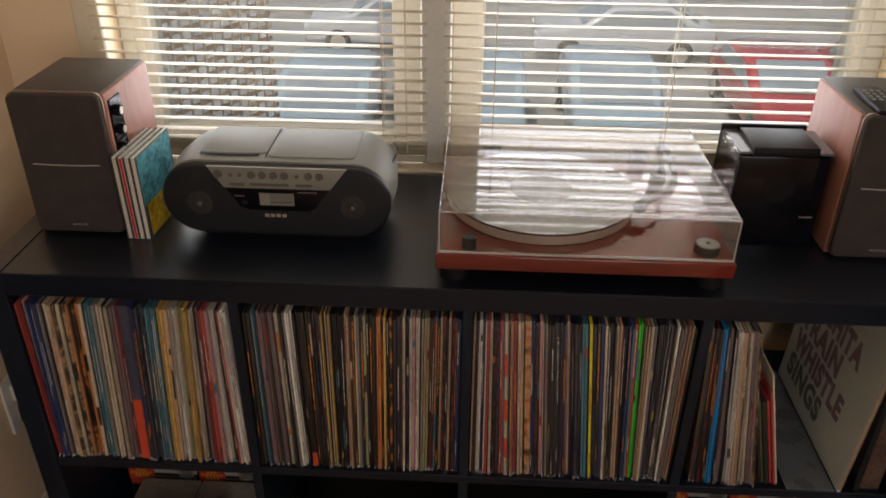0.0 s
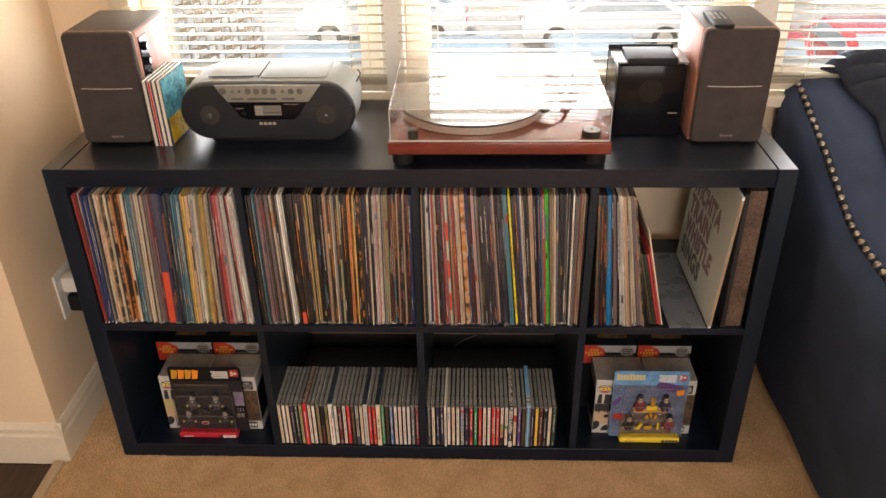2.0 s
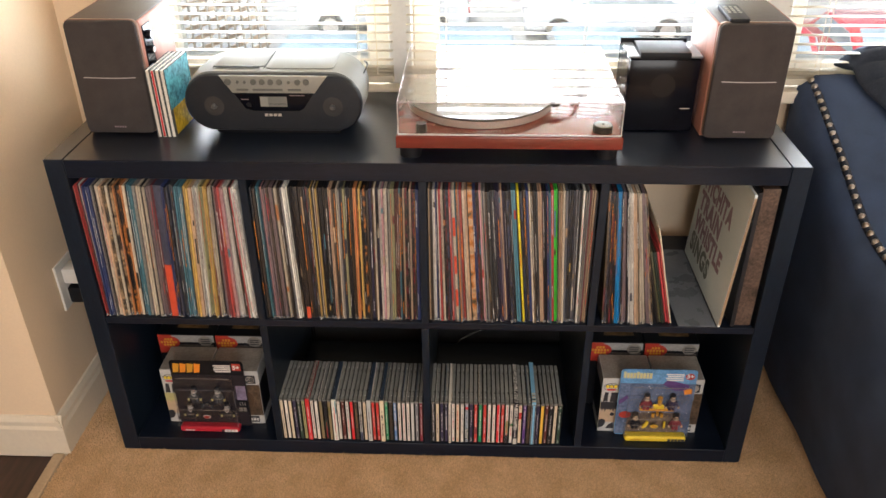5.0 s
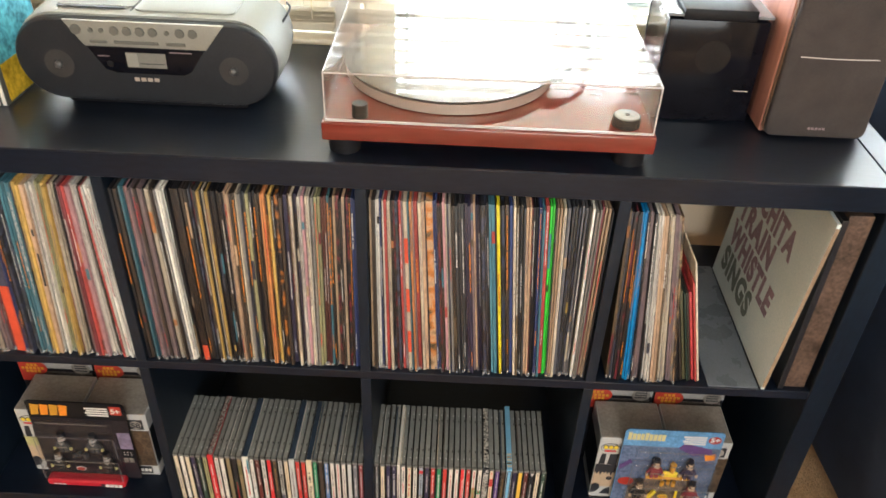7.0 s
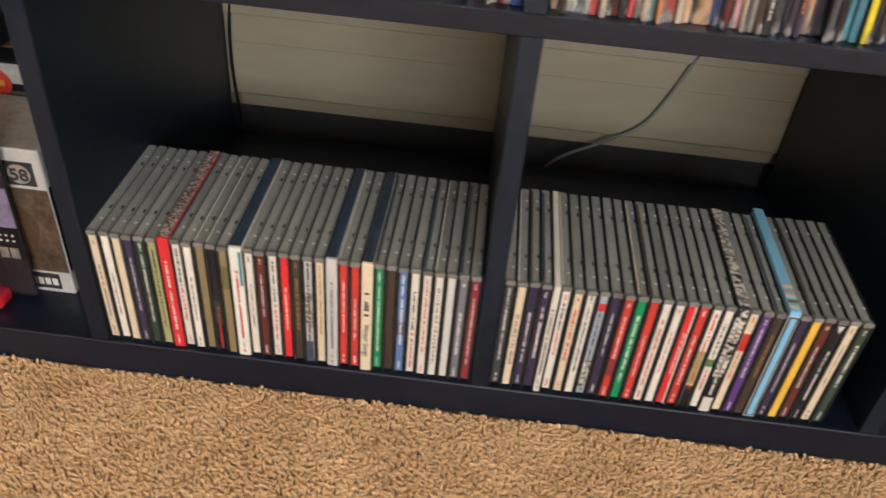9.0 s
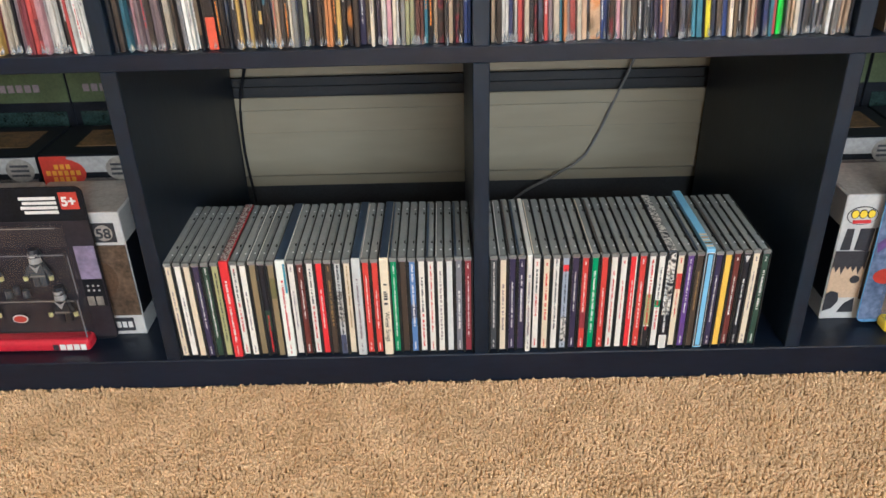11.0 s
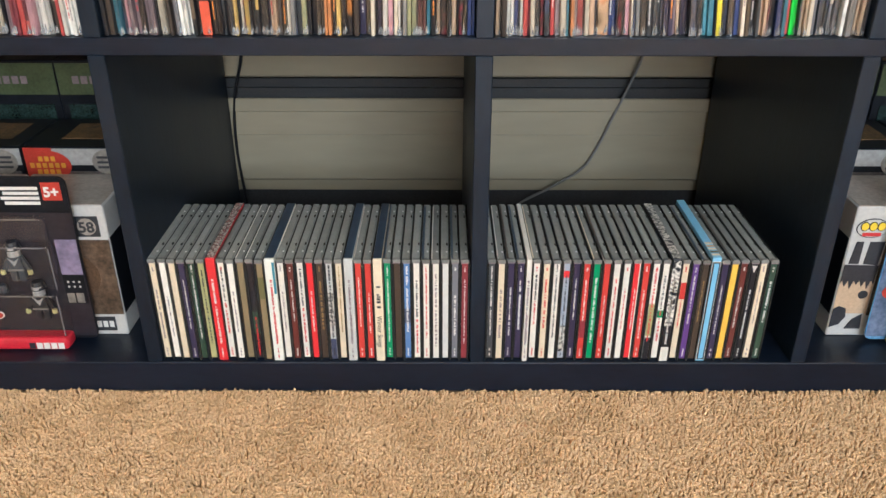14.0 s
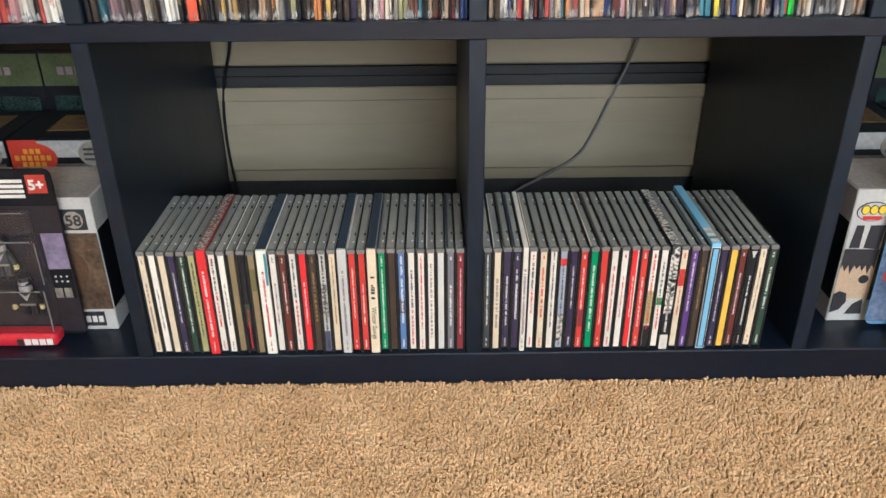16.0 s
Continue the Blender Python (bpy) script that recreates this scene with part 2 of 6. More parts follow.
def printed(name, stops, scale=30, stretch=(1, 1, 0.5)):
    """Card printed with blotches of several colours, another cut of the pattern on each object."""
    m = mat(name, (0.5, 0.5, 0.5), 0.45, var=0.2, scale=20, fine=150, rand=0.2, coat=0.25)
    n, l = m.node_tree.nodes, m.node_tree.links
    mp = [q for q in n if q.bl_idname == "ShaderNodeMapping"][0]
    nz, cr = n.new("ShaderNodeTexNoise"), n.new("ShaderNodeValToRGB")
    nz.inputs["Scale"].default_value, nz.inputs["Detail"].default_value, nz.inputs["Roughness"].default_value = scale, 4, 0.5
    l.new(mp.outputs[0], nz.inputs["Vector"])
    l.new(nz.outputs["Fac"], cr.inputs[0])
    e = cr.color_ramp.elements
    e[0].position, e[0].color = 0.30, (*PALETTE[stops[0]], 1)
    e[1].position, e[1].color = 0.70, (*PALETTE[stops[-1]], 1)
    for i, key in enumerate(stops[1:-1]):
        q = e.new(0.30 + 0.40 * (i + 1) / (len(stops) - 1))
        q.color = (*PALETTE[key], 1)
    l.new(cr.outputs[0], [q for q in n if q.bl_idname == "ShaderNodeHueSaturation"][0].inputs["Color"])
    return m


for key, stops in (("1", "kkdokk"), ("2", "kksVkk"), ("3", "kdntdk"), ("4", "kkdmkd"), ("5", "gPPgtP"), ("6", "cwtcac"), ("7", "dnoatn")):
    SLEEVES[key] = printed("printed_sleeve_" + key, stops, 30)
FILM = clear("clear_record_film", (0.97, 0.97, 0.97), 0.12, 1.4)

# ---- mesh helpers ----
def block(bm, x0, x1, y0, y1, z0, z1, bevel=0.0, seg=1, mi=0):
    """An axis-aligned block, with softened edges if bevel is given."""
    v = [bm.verts.new((x, y, z)) for z in (z0, z1) for y in (y0, y1) for x in (x0, x1)]
    f = [bm.faces.new([v[i] for i in q]) for q in ((0, 2, 3, 1), (4, 5, 7, 6), (0, 1, 5, 4), (2, 6, 7, 3), (0, 4, 6, 2), (1, 3, 7, 5))]
    for q in f:
        q.material_index = mi
    if bevel:
        edges = list({e for q in f for e in q.edges})
        bmesh.ops.bevel(bm, geom=edges, offset=bevel, segments=seg, profile=0.5, affect="EDGES", clamp_overlap=True)
    return bm


def cyl(bm, r0, r1, length, m, seg=24, caps=True):
    """A cylinder or cone along its own z, set by the pose m."""
    return bmesh.ops.create_cone(bm, cap_ends=caps, segments=seg, radius1=r0, radius2=r1, depth=length, matrix=m)


def prism(bm, outline, a, b, axis="y", bevel=0.0, seg=2):
    """An outline swept from a to b along an axis: (x, z) along y, (y, z) along x, (x, y) along z."""
    def place(p, d):
        return (p[0], d, p[1]) if axis == "y" else (d, p[0], p[1]) if axis == "x" else (p[0], p[1], d)
    va, vb = [bm.verts.new(place(p, a)) for p in outline], [bm.verts.new(place(p, b)) for p in outline]
    k = len(outline)
    fa, fb = bm.faces.new(va), bm.faces.new(vb[::-1])
    for i in range(k):
        bm.faces.new((va[i], vb[i], vb[(i + 1) % k], va[(i + 1) % k]))
    bmesh.ops.recalc_face_normals(bm, faces=bm.faces)
    if bevel:
        bmesh.ops.bevel(bm, geom=list(set(fa.edges) | set(fb.edges)), offset=bevel, segments=seg, profile=0.5, affect="EDGES", clamp_overlap=True)
    return bm


def rounded(x0, x1, z0, z1, r, k=6):
    """A rectangle's outline with round corners."""
    pts = []
    for cx, cz, a0 in ((x1 - r, z1 - r, 0), (x0 + r, z1 - r, 90), (x0 + r, z0 + r, 180), (x1 - r, z0 + r, 270)):
        for i in range(k + 1):
            a = radians(a0 + 90 * i / k)
            pts.append((cx + r * math.cos(a), cz + r * math.sin(a)))
    return pts


def mesh(name, bm, material, smooth=0):
    me = bpy.data.meshes.new(name)
    bmesh.ops.recalc_face_normals(bm, faces=bm.faces)
    bm.to_mesh(me)
    bm.free()
    for m in material if isinstance(material, (list, tuple)) else [material]:
        me.materials.append(m)
    if smooth:
        me.polygons.foreach_set("use_smooth", [True] * len(me.polygons))
        me.set_sharp_from_angle(angle=radians(smooth))
    return me


def thing(name, at, label, category, group="", rz=0):
    """An Empty at the base of a thing."""
    ob = new(name)
    ob.empty_display_size = 0.05
    ob.matrix_basis = pose(*at, 0, 0, rz)
    return tagged(ob, label, category, group)


def part(name, bm, material, parent, label="", smooth=0):
    ob = new(name, bm if isinstance(bm, bpy.types.Mesh) else mesh(name, bm, material, smooth))
    ob.parent = parent
    if "bars" in name or name in ("spine_print", "print", "badge"):
        tagged(ob, kind="stuff")
    return tagged(ob, label)


def solid(name, bm, material, label, category, group="", kind="", smooth=0):
    return tagged(new(name, mesh(name, bm, material, smooth)), label, category, group, kind)


def B():
    return bmesh.new()


def tube(name, pts, r, material, parent=None, label="", category=""):
    """A cable through points, as a mesh."""
    cu = bpy.data.curves.new(name, "CURVE")
    cu.dimensions, cu.bevel_depth, cu.bevel_resolution, cu.resolution_u = "3D", r, 2, 6
    sp = cu.splines.new("BEZIER")
    sp.bezier_points.add(len(pts) - 1)
    for bp, p in zip(sp.bezier_points, pts):
        bp.co, bp.handle_left_type, bp.handle_right_type = p, "AUTO", "AUTO"
    tmp = bpy.data.objects.new("tmp", cu)
    me = bpy.data.meshes.new_from_object(tmp)
    bpy.data.objects.remove(tmp)
    me.materials.clear()
    me.materials.append(material)
    me.polygons.foreach_set("use_smooth", [True] * len(me.polygons))
    ob = new(name, me)
    ob.parent = parent
    return tagged(ob, label, category)


# ---- the room ----
XL, YC, YW = -0.138, -0.007, 0.45        # side wall, its outer corner, window wall
bm = block(B(), -0.135, 3.6, -4.0, 0.62, -0.05, -0.004)
solid("floor", bm, CARPET, "beige cut-pile carpet floor", "floor", kind="structure")
bm = block(B(), -2.2, -0.165, -4.0, 0.62, -0.05, -0.012)
solid("floor_hall", bm, WOODFLOOR, "dark brown wooden floor of the hall", "floor", kind="structure")
bm = block(B(), -0.164, -0.136, -4.0, YC - 0.016, -0.05, 0.004, 0.003)
solid("trim_floor", bm, STRIP, "beige strip between carpet and wooden floor", "trim", kind="structure")
bm = block(B(), -2.2, XL, YC, YC + 0.14, -0.05, 2.45)
solid("wall_corner", bm, WALL, "cream painted wall end facing the room", "wall", kind="structure")
bm = block(B(), XL - 0.14, XL, YC + 0.14, 0.62, -0.05, 2.45)
solid("wall_west", bm, WALL, "cream painted side wall", "wall", kind="structure")
# window wall, with three openings through it
OPEN = [(0.055, 0.635), (0.683, 1.475), (1.53, 2.32)]
bm = B()
block(bm, XL, 3.6, YW, 0.62, -0.05, 0.738)
block(bm, XL, 3.6, YW, 0.62, 2.05, 2.45)
xs = [XL] + [v for o in OPEN for v in o] + [3.6]
for i in range(0, len(xs), 2):
    block(bm, xs[i], xs[i + 1], YW, 0.62, 0.738, 2.05)
solid("wall_north", bm, WALL, "cream painted window wall with three openings", "wall", kind="structure")
solid("wall_east", block(B(), 3.6, 3.74, -4.0, 0.62, -0.05, 2.45), WALL, "cream painted wall", "wall", kind="structure")
solid("wall_hall", block(B(), -2.34, -2.2, -4.0, YC + 0.14, -0.05, 2.45), WALL, "cream painted hall wall", "wall", kind="structure")
# unseen wall; its opening is assumed, to let in light from behind
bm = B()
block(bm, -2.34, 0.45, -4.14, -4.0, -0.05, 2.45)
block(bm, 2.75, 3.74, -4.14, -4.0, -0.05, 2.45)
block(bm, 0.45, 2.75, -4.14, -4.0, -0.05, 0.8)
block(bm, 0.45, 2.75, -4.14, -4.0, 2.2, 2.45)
solid("wall_south", bm, WALL, "cream painted wall out of view, with an assumed wide opening", "wall", kind="structure")
solid("ceiling", block(B(), -2.34, 3.74, -4.14, 0.62, 2.45, 2.55), CEIL, "white painted ceiling", "ceiling", kind="structure")


def skirting(name, pts_a, pts_b, normal):
    """A baseboard with a stepped top between two points on the floor."""
    ax, ay = pts_a
    bx, by = pts_b
    bm = B()
    prof = [(0, 0), (0.014, 0), (0.014, 0.085), (0.010, 0.093), (0.010, 0.105), (0.004, 0.118), (0, 0.12)]
    va, vb = [], []
    for d, z in prof:
        va.append(bm.verts.new((ax + normal[0] * d, ay + normal[1] * d, z - 0.01)))
        vb.append(bm.verts.new((bx + normal[0] * d, by + normal[1] * d, z - 0.01)))
    for i in range(len(prof)):
        j = (i + 1) % len(prof)
        bm.faces.new((va[i], va[j], vb[j], vb[i]))
    bm.faces.new(va), bm.faces.new(vb[::-1])
    return solid(name, bm, TRIM, "cream painted wooden baseboard", "baseboard", kind="structure")


skirting("baseboard", (XL + 0.0005, YC - 0.0135), (XL + 0.0005, 0.44), (1, 0))
skirting("baseboard", (-2.2, YC - 0.0005), (XL + 0.0135, YC - 0.0005), (0, -1))

# window sill, casings and sashes
bm = B()
block(bm, 0.0, 2.5, 0.402, YW, 0.736, 0.766, 0.004, 2)
solid("trim_sill", bm, TRIM, "cream painted window sill board", "sill", kind="structure")
for i, (a, b) in enumerate(OPEN):
    w = thing("window_%d" % (i + 1), ((a + b) / 2, 0.54, 0.74), "white vinyl window with daylight behind it", "window")
    w["kind"] = "structure"
    h = (b - a) / 2
    f = 0.062
    for nm, q in (("window_frame", (-h, -h + f, -0.03, 0.03, 0.0, 1.31)), ("window_frame", (h - f, h, -0.03, 0.03, 0.0, 1.31)),
                  ("window_frame", (-h + f, h - f, -0.03, 0.03, 0.0, f)), ("window_frame", (-h + f, h - f, -0.03, 0.03, 1.25, 1.31)),
                  ("meeting_rail", (-h + f, h - f, -0.025, 0.025, 0.66, 0.70))):
        part(nm, block(B(), *q, 0.004), SASH, w)
    for z0, z1 in ((f, 0.66), (0.70, 1.25)):
        p = part("pane", block(B(), -h + f, h - f, -0.003, 0.001, z0, z1), GLASS, w, "clear window glass")
        p.visible_shadow = False
for a, b in ((0.635, 0.683), (1.475, 1.53), (0.012, 0.055)):
    bm = block(B(), a - 0.004, b + 0.004, YW - 0.012, YW - 0.0005, 0.766, 2.10, 0.003)
    solid("trim_casing", bm, SASH if a > 0.1 else TRIM, "painted upright casing beside the window", "trim", kind="structure")

# slatted blinds
slat_pitch = 0.0206
for i, (a, b) in enumerate(OPEN):
    bl = thing("venetian_blind", ((a + b) / 2, 0.428, 0.782), "cream slatted blind, lowered with open slats", "blind", "window blinds")
    h = (b - a) / 2 + 0.008
    bm = B()
    prof = []
    for k in range(5):
        u = -0.0125 + 0.025 * k / 4
        prof.append((u, 0.0022 * (1 - (u / 0.0125) ** 2)))
    top = [(u, z + 0.0007) for u, z in prof]
    prism(bm, top + prof[::-1], -h, h, "x")
    slat = mesh("slat", bm, SLAT, 30)
    for k in range(58):
        z = 0.045 + slat_pitch * k
        s = part("slat", slat, None, bl)
        s.matrix_basis = pose(0, 0, z, -7 + random.uniform(-1.5, 1.5), random.uniform(-0.12, 0.12), 0)
    for k, z in enumerate((0.0135, 0.0205, 0.028)):
        s = part("slat", slat, None, bl)
        s.matrix_basis = pose(0, 0, z, 2 - 3 * k, 0, 0)
    part("bottom_rail", block(B(), -h, h, -0.012, 0.012, -0.006, 0.010, 0.003, 2), SLAT, bl)
    part("head_rail", block(B(), -h, h, -0.016, 0.018, 1.25, 1.29, 0.002), SLAT, bl)
    for x in (-h + 0.09, 0.0, h - 0.09) if h > 0.35 else (-h + 0.08, h - 0.08):
        part("ladder_cord", block(B(), x - 0.0007, x + 0.0007, -0.0145, -0.0135, 0.0, 1.25), SLAT, bl)
        part("ladder_cord", block(B(), x - 0.0007, x + 0.0007, 0.0135, 0.0145, 0.0, 1.25), SLAT, bl)
tube("blind_wand", [(0.605, 0.405, 1.6), (0.606, 0.404, 1.2), (0.608, 0.405, 0.80)], 0.0012, SLAT, None, "thin pale blind cord hanging beside the window", "cord")

# baseboard heater behind the shelf
ht = thing("baseboard_heater", (0.9, 0.43, 0), "cream enamelled baseboard heater along the window wall", "heater")
part("cover", block(B(), -1.02, 1.4, -0.030, -0.022, 0.088, 0.212, 0.003), HEATER, ht)
part("cover", block(B(), -1.02, 1.4, -0.022, -0.012, 0.243, 0.32, 0.003), HEATER, ht)
part("back_plate", block(B(), -1.02, 1.4, -0.004, 0.018, 0.094, 0.32), HEATER, ht)
# dark strip added where the space under the heater lies in shadow
part("foot_strip", block(B(), -1.02, 1.4, -0.004, 0.0, 0.0, 0.0935), DARKGAP, ht, "dark strip standing for the shadow under the heater")
part("toe_plate", block(B(), -1.02, 1.4, -0.018, -0.012, 0.068, 0.0875), HEATER, ht, "set-back lower lip of the heater")
part("cover_fold", block(B(), -1.02, 1.4, -0.0312, -0.0302, 0.158, 0.1605), HEATER, ht, "pressed line in the cover")
part("damper", block(B(), -1.02, 1.4, -0.026, -0.0205, 0.224, 0.229), DARKGAP, ht, "dark damper strip")
part("heat_exchanger", block(B(), -1.02, 1.4, -0.020, -0.006, 0.10, 0.241), DARKGAP, ht, "dark metal fins")
part("front_lip", block(B(), -1.02, 1.4, -0.0345, -0.0305, 0.196, 0.216, 0.0015), HEATER, ht)

# ---- the shelf unit ----
W, D, H, TK, TI, CELL = 1.465, 0.39, 0.763, 0.0385, 0.016, 0.335
CX = [TK + i * (CELL + TI) for i in range(4)]
Z1, Z2 = TK, TK + CELL + TI
sh = thing("shelf_unit", (0, 0, 0), "black-brown cube shelf unit with eight open compartments", "shelf")
part("side_panel", block(B(), 0, TK - 0.0004, 0, D, 0, H, 0.0012), BLACKBROWN_UP, sh)
part("side_panel", block(B(), W - TK + 0.0004, W, 0, D, 0, H, 0.0012), BLACKBROWN_UP, sh)
part("top_panel", block(B(), TK + 0.0004, W - TK - 0.0004, 0, D, H - TK, H - 0.0006, 0.0012), BLACKBROWN, sh)
# thin sheets added over the top only for their stronger sheen
for q in ((0.0018, TK - 0.0018), (TK + 0.0018, W - TK - 0.0018), (W - TK + 0.0018, W - 0.0018)):
    part("sheen_sheet", block(B(), q[0], q[1], 0.0016, D - 0.0016, H - 0.0004, H + 0.0001), TOPSHEET, sh, "added thin sheet that gives the laminate top more sheen")
part("bottom_panel", block(B(), TK, W - TK, 0, D, 0, TK, 0.0012), BLACKBROWN, sh)
part("shelf", block(B(), TK, W - TK, 0.0015, D, TK + CELL, Z2, 0.0008), BLACKBROWN, sh)
for c in CX[1:]:
    for z0, z1 in ((Z1, TK + CELL), (Z2, H - TK)):
        part("divider", block(B(), c - TI, c, 0.001, D, z0, z1, 0.0008), BLACKBROWN_UP, sh)

# ---- records ----
SLEEVE_CACHE = {}


def sleeve(letter, width, size=0.3055):
    key = (letter, round(width, 4), size)
    if key not in SLEEVE_CACHE:
        bm = block(B(), -width / 2, width / 2, 0, size, 0, size, min(0.0009, width * 0.3), 2)
        SLEEVE_CACHE[key] = mesh("sleeve", bm, SLEEVES[letter], 40)
    return SLEEVE_CACHE[key]


TONE = {"r": "red", "R": "bright red", "m": "maroon", "M": "dark brown-red", "o": "orange", "O": "olive", "y": "golden yellow", "Y": "yellow", "c": "cream",
        "w": "off-white", "W": "white", "t": "tan", "a": "peach", "n": "brown", "g": "grey", "G": "dark green", "E": "green", "e": "bright green", "T": "teal",
        "U": "bright blue", "u": "blue", "B": "navy", "b": "pale blue-grey", "L": "light blue", "V": "slate blue", "p": "dark purple", "v": "purple",
        "P": "mauve", "1": "black and orange", "3": "brown", "7": "copper and brown", "k": "black", "s": "dark grey", "l": "olive green", "d": "dark brown", "K": "pink", "q": "khaki", "h": "light grey", "x": "slate grey"}
rng = random.Random(7)


def marks(length, height, n, rnd, fill=0.95):
    """A row of small flat bars, like a line of print too small to read; along z, in the plane y = 0."""
    bm = B()
    z = -length / 2
    while z < length / 2:
        w = rnd.uniform(0.4, 0.85) * height
        if rnd.random() < fill:
            block(bm, -height / 2, height * rnd.choice((0.5, 0.5, 0.2)), -0.0002, 0.0, z, min(z + w, length / 2))
        z += w + height * rnd.choice((0.22, 0.22, 0.22, 0.22, 0.9))
    return bm


LABELRED = mat("orange_red_label", (0.66, 0.085, 0.035), 0.45, var=0.15, scale=40)
MARKS, BANDS, FILMS = {}, {}, {}
# whitened film, so that the creases show their glints by colour
FOLDFILM = clear("creased_film", (0.95, 0.95, 0.95), 0.2, 1.45, 0.22)


def film_fold(seed):
    """A crumpled corner of clear film at the foot of a sleeve."""
    r = random.Random(seed)
    bm = B()
    for k in range(3):
        x, z = r.uniform(-0.0022, 0.0012), r.uniform(0.0, 0.002)
        v = [bm.verts.new(q) for q in ((x, -0.001, z), (x + r.uniform(0.0012, 0.003), -0.0012, z + r.uniform(0.001, 0.004)), (x + r.uniform(-0.001, 0.002), -r.uniform(0.003, 0.006), z + r.uniform(-0.0002, 0.002)), (x + 0.0008, -0.0005, z + r.uniform(0.004, 0.010)))]
        for q in ((0, 1, 2), (0, 2, 3), (2, 1, 3), (0, 3, 1)):
            bm.faces.new([v[i] for i in q])
    return mesh("film_fold", bm, FOLDFILM)


FOLDS = [film_fold(q) for q in range(6)]


def spine_print(parent, ink, length, height, x, y, z, seed):
    key = (ink.name, round(length, 3), height, seed % 4)
    if key not in MARKS:
        MARKS[key] = mesh("spine_print", marks(length, height, 0, random.Random(seed % 4 + int(length * 1000))), ink)
    p = part("spine_print", MARKS[key], None, parent)
    p.matrix_basis = pose(x, y, z)
    return p


def record_row(tokens, tops, bottoms, y0, group, z=Z2):
    """A row of records: letters are tones, numbers widths; tops and bottoms are the places of the row's joints along the shelf."""
    read = [(q[0], float(q[1:].split("/")[0]), q.split("/")[1] if "/" in q else "") for q in tokens.split()]
    total = sum(w for _, w, _ in read)
    span = bottoms[1][-1] - bottoms[1][0]
    items = []
    for tone, w, low in read:
        n = 1 if low or tone == "7" else max(1, round(w / total * span / 0.0040))
        cuts = [w / n * rng.uniform(0.8, 1.2) for _ in range(n)]
        items += [(tone, c * w / sum(cuts), low) for c in cuts]
    run = 0.0
    for tone, w, low in items:
        u0, u1 = run / total, (run + w) / total
        run += w
        um = (u0 + u1) / 2
        xt, xb = np.interp(um, *tops), np.interp(um, *bottoms)
        width = max(0.0014, np.interp(u1, *bottoms) - np.interp(u0, *bottoms) - 0.0004)
        lean = math.degrees(math.atan2(xt - xb, 0.3135))
        face = tone
        if not low and rng.random() < 0.34:
            face = rng.choice("22244") if tone in "kdpns" else rng.choice("53") if tone in "g" else tone
        ob = new("vinyl_record", sleeve(face, round(width * 2000) / 2000, rng.choice((0.3115, 0.3135, 0.3135, 0.3150))))
        ob.matrix_basis = pose(xb, y0 + rng.uniform(0, 0.010), z + abs(math.sin(radians(lean))) * width / 2 + 0.0003, 0, lean, rng.uniform(-0.4, 0.4))
        tagged(ob, ("vinyl record in a %s card sleeve, spine outwards" if face == tone else "vinyl record in a %s printed card sleeve, spine outwards") % TONE[tone], "record", group)
        if rng.random() < 0.55:
            kf = round(width, 3)
            if kf not in FILMS:
                FILMS[kf] = mesh("plastic_sleeve", block(B(), -width / 2 - 0.0003, width / 2 + 0.0003, -0.0026, -0.0008, -0.0002, 0.3160), FILM)
            fl = part("plastic_sleeve", FILMS[kf], None, ob, "clear plastic film")
            fl.visible_shadow = False
            part("film_fold", FOLDS[rng.randrange(6)], None, fl, "crumpled corner of the plastic film").matrix_basis = pose(rng.uniform(-0.3, 0.3) * width, 0, 0)
        if low and tone == "c":
            for z0 in (0.040, 0.121, 0.211):
                part("spine_label", block(B(), -width * 0.5, width * 0.5, -0.0012, 0.0, z0, z0 + 0.043, 0.0004), LABELRED, ob, "red check on the spine")
        elif low:
            part("spine_label", block(B(), -width * 0.47, width * 0.47, -0.0012, 0.0, 0.0, 0.13 if tone == "V" else 0.03, 0.0004), LABELRED, ob, "orange-red spine band")
        elif width > 0.0026 and face == tone and rng.random() < 0.16:
            for k in range(rng.choice((1, 1, 2))):
                ln = rng.choice((0.012, 0.02, 0.035, 0.06))
                kb = (rng.choice("kkddroontyTVmmc"), round(width, 3), ln)
                if kb not in BANDS:
                    BANDS[kb] = mesh("spine_art", block(B(), -width * 0.44, width * 0.44, -0.0003, 0.0002, 0.0, ln), SLEEVES[kb[0]])
                part("spine_art", BANDS[kb], None, ob).matrix_basis = pose(0, 0, rng.uniform(0.01, 0.30 - ln))
        elif width > 0.0028 and face in PALETTE and rng.random() < 0.85:
            dark = sum(PALETTE[tone]) < 0.6
            ink = (INKW if rng.random() < 0.7 else INKO) if dark else (INKG if rng.random() < 0.7 else INKR)
            ln = rng.choice((0.06, 0.09, 0.13, 0.18))
            spine_print(ob, ink, ln, rng.choice((0.0011, 0.0014, 0.0018)), 0, -0.0002, rng.uniform(ln / 2 + 0.12, 0.305 - ln / 2), rng.randrange(99))
            if rng.random() < 0.7:
                spine_print(ob, ink, 0.03, 0.0012, 0, -0.0002, rng.uniform(0.025, 0.08), rng.randrange(99))


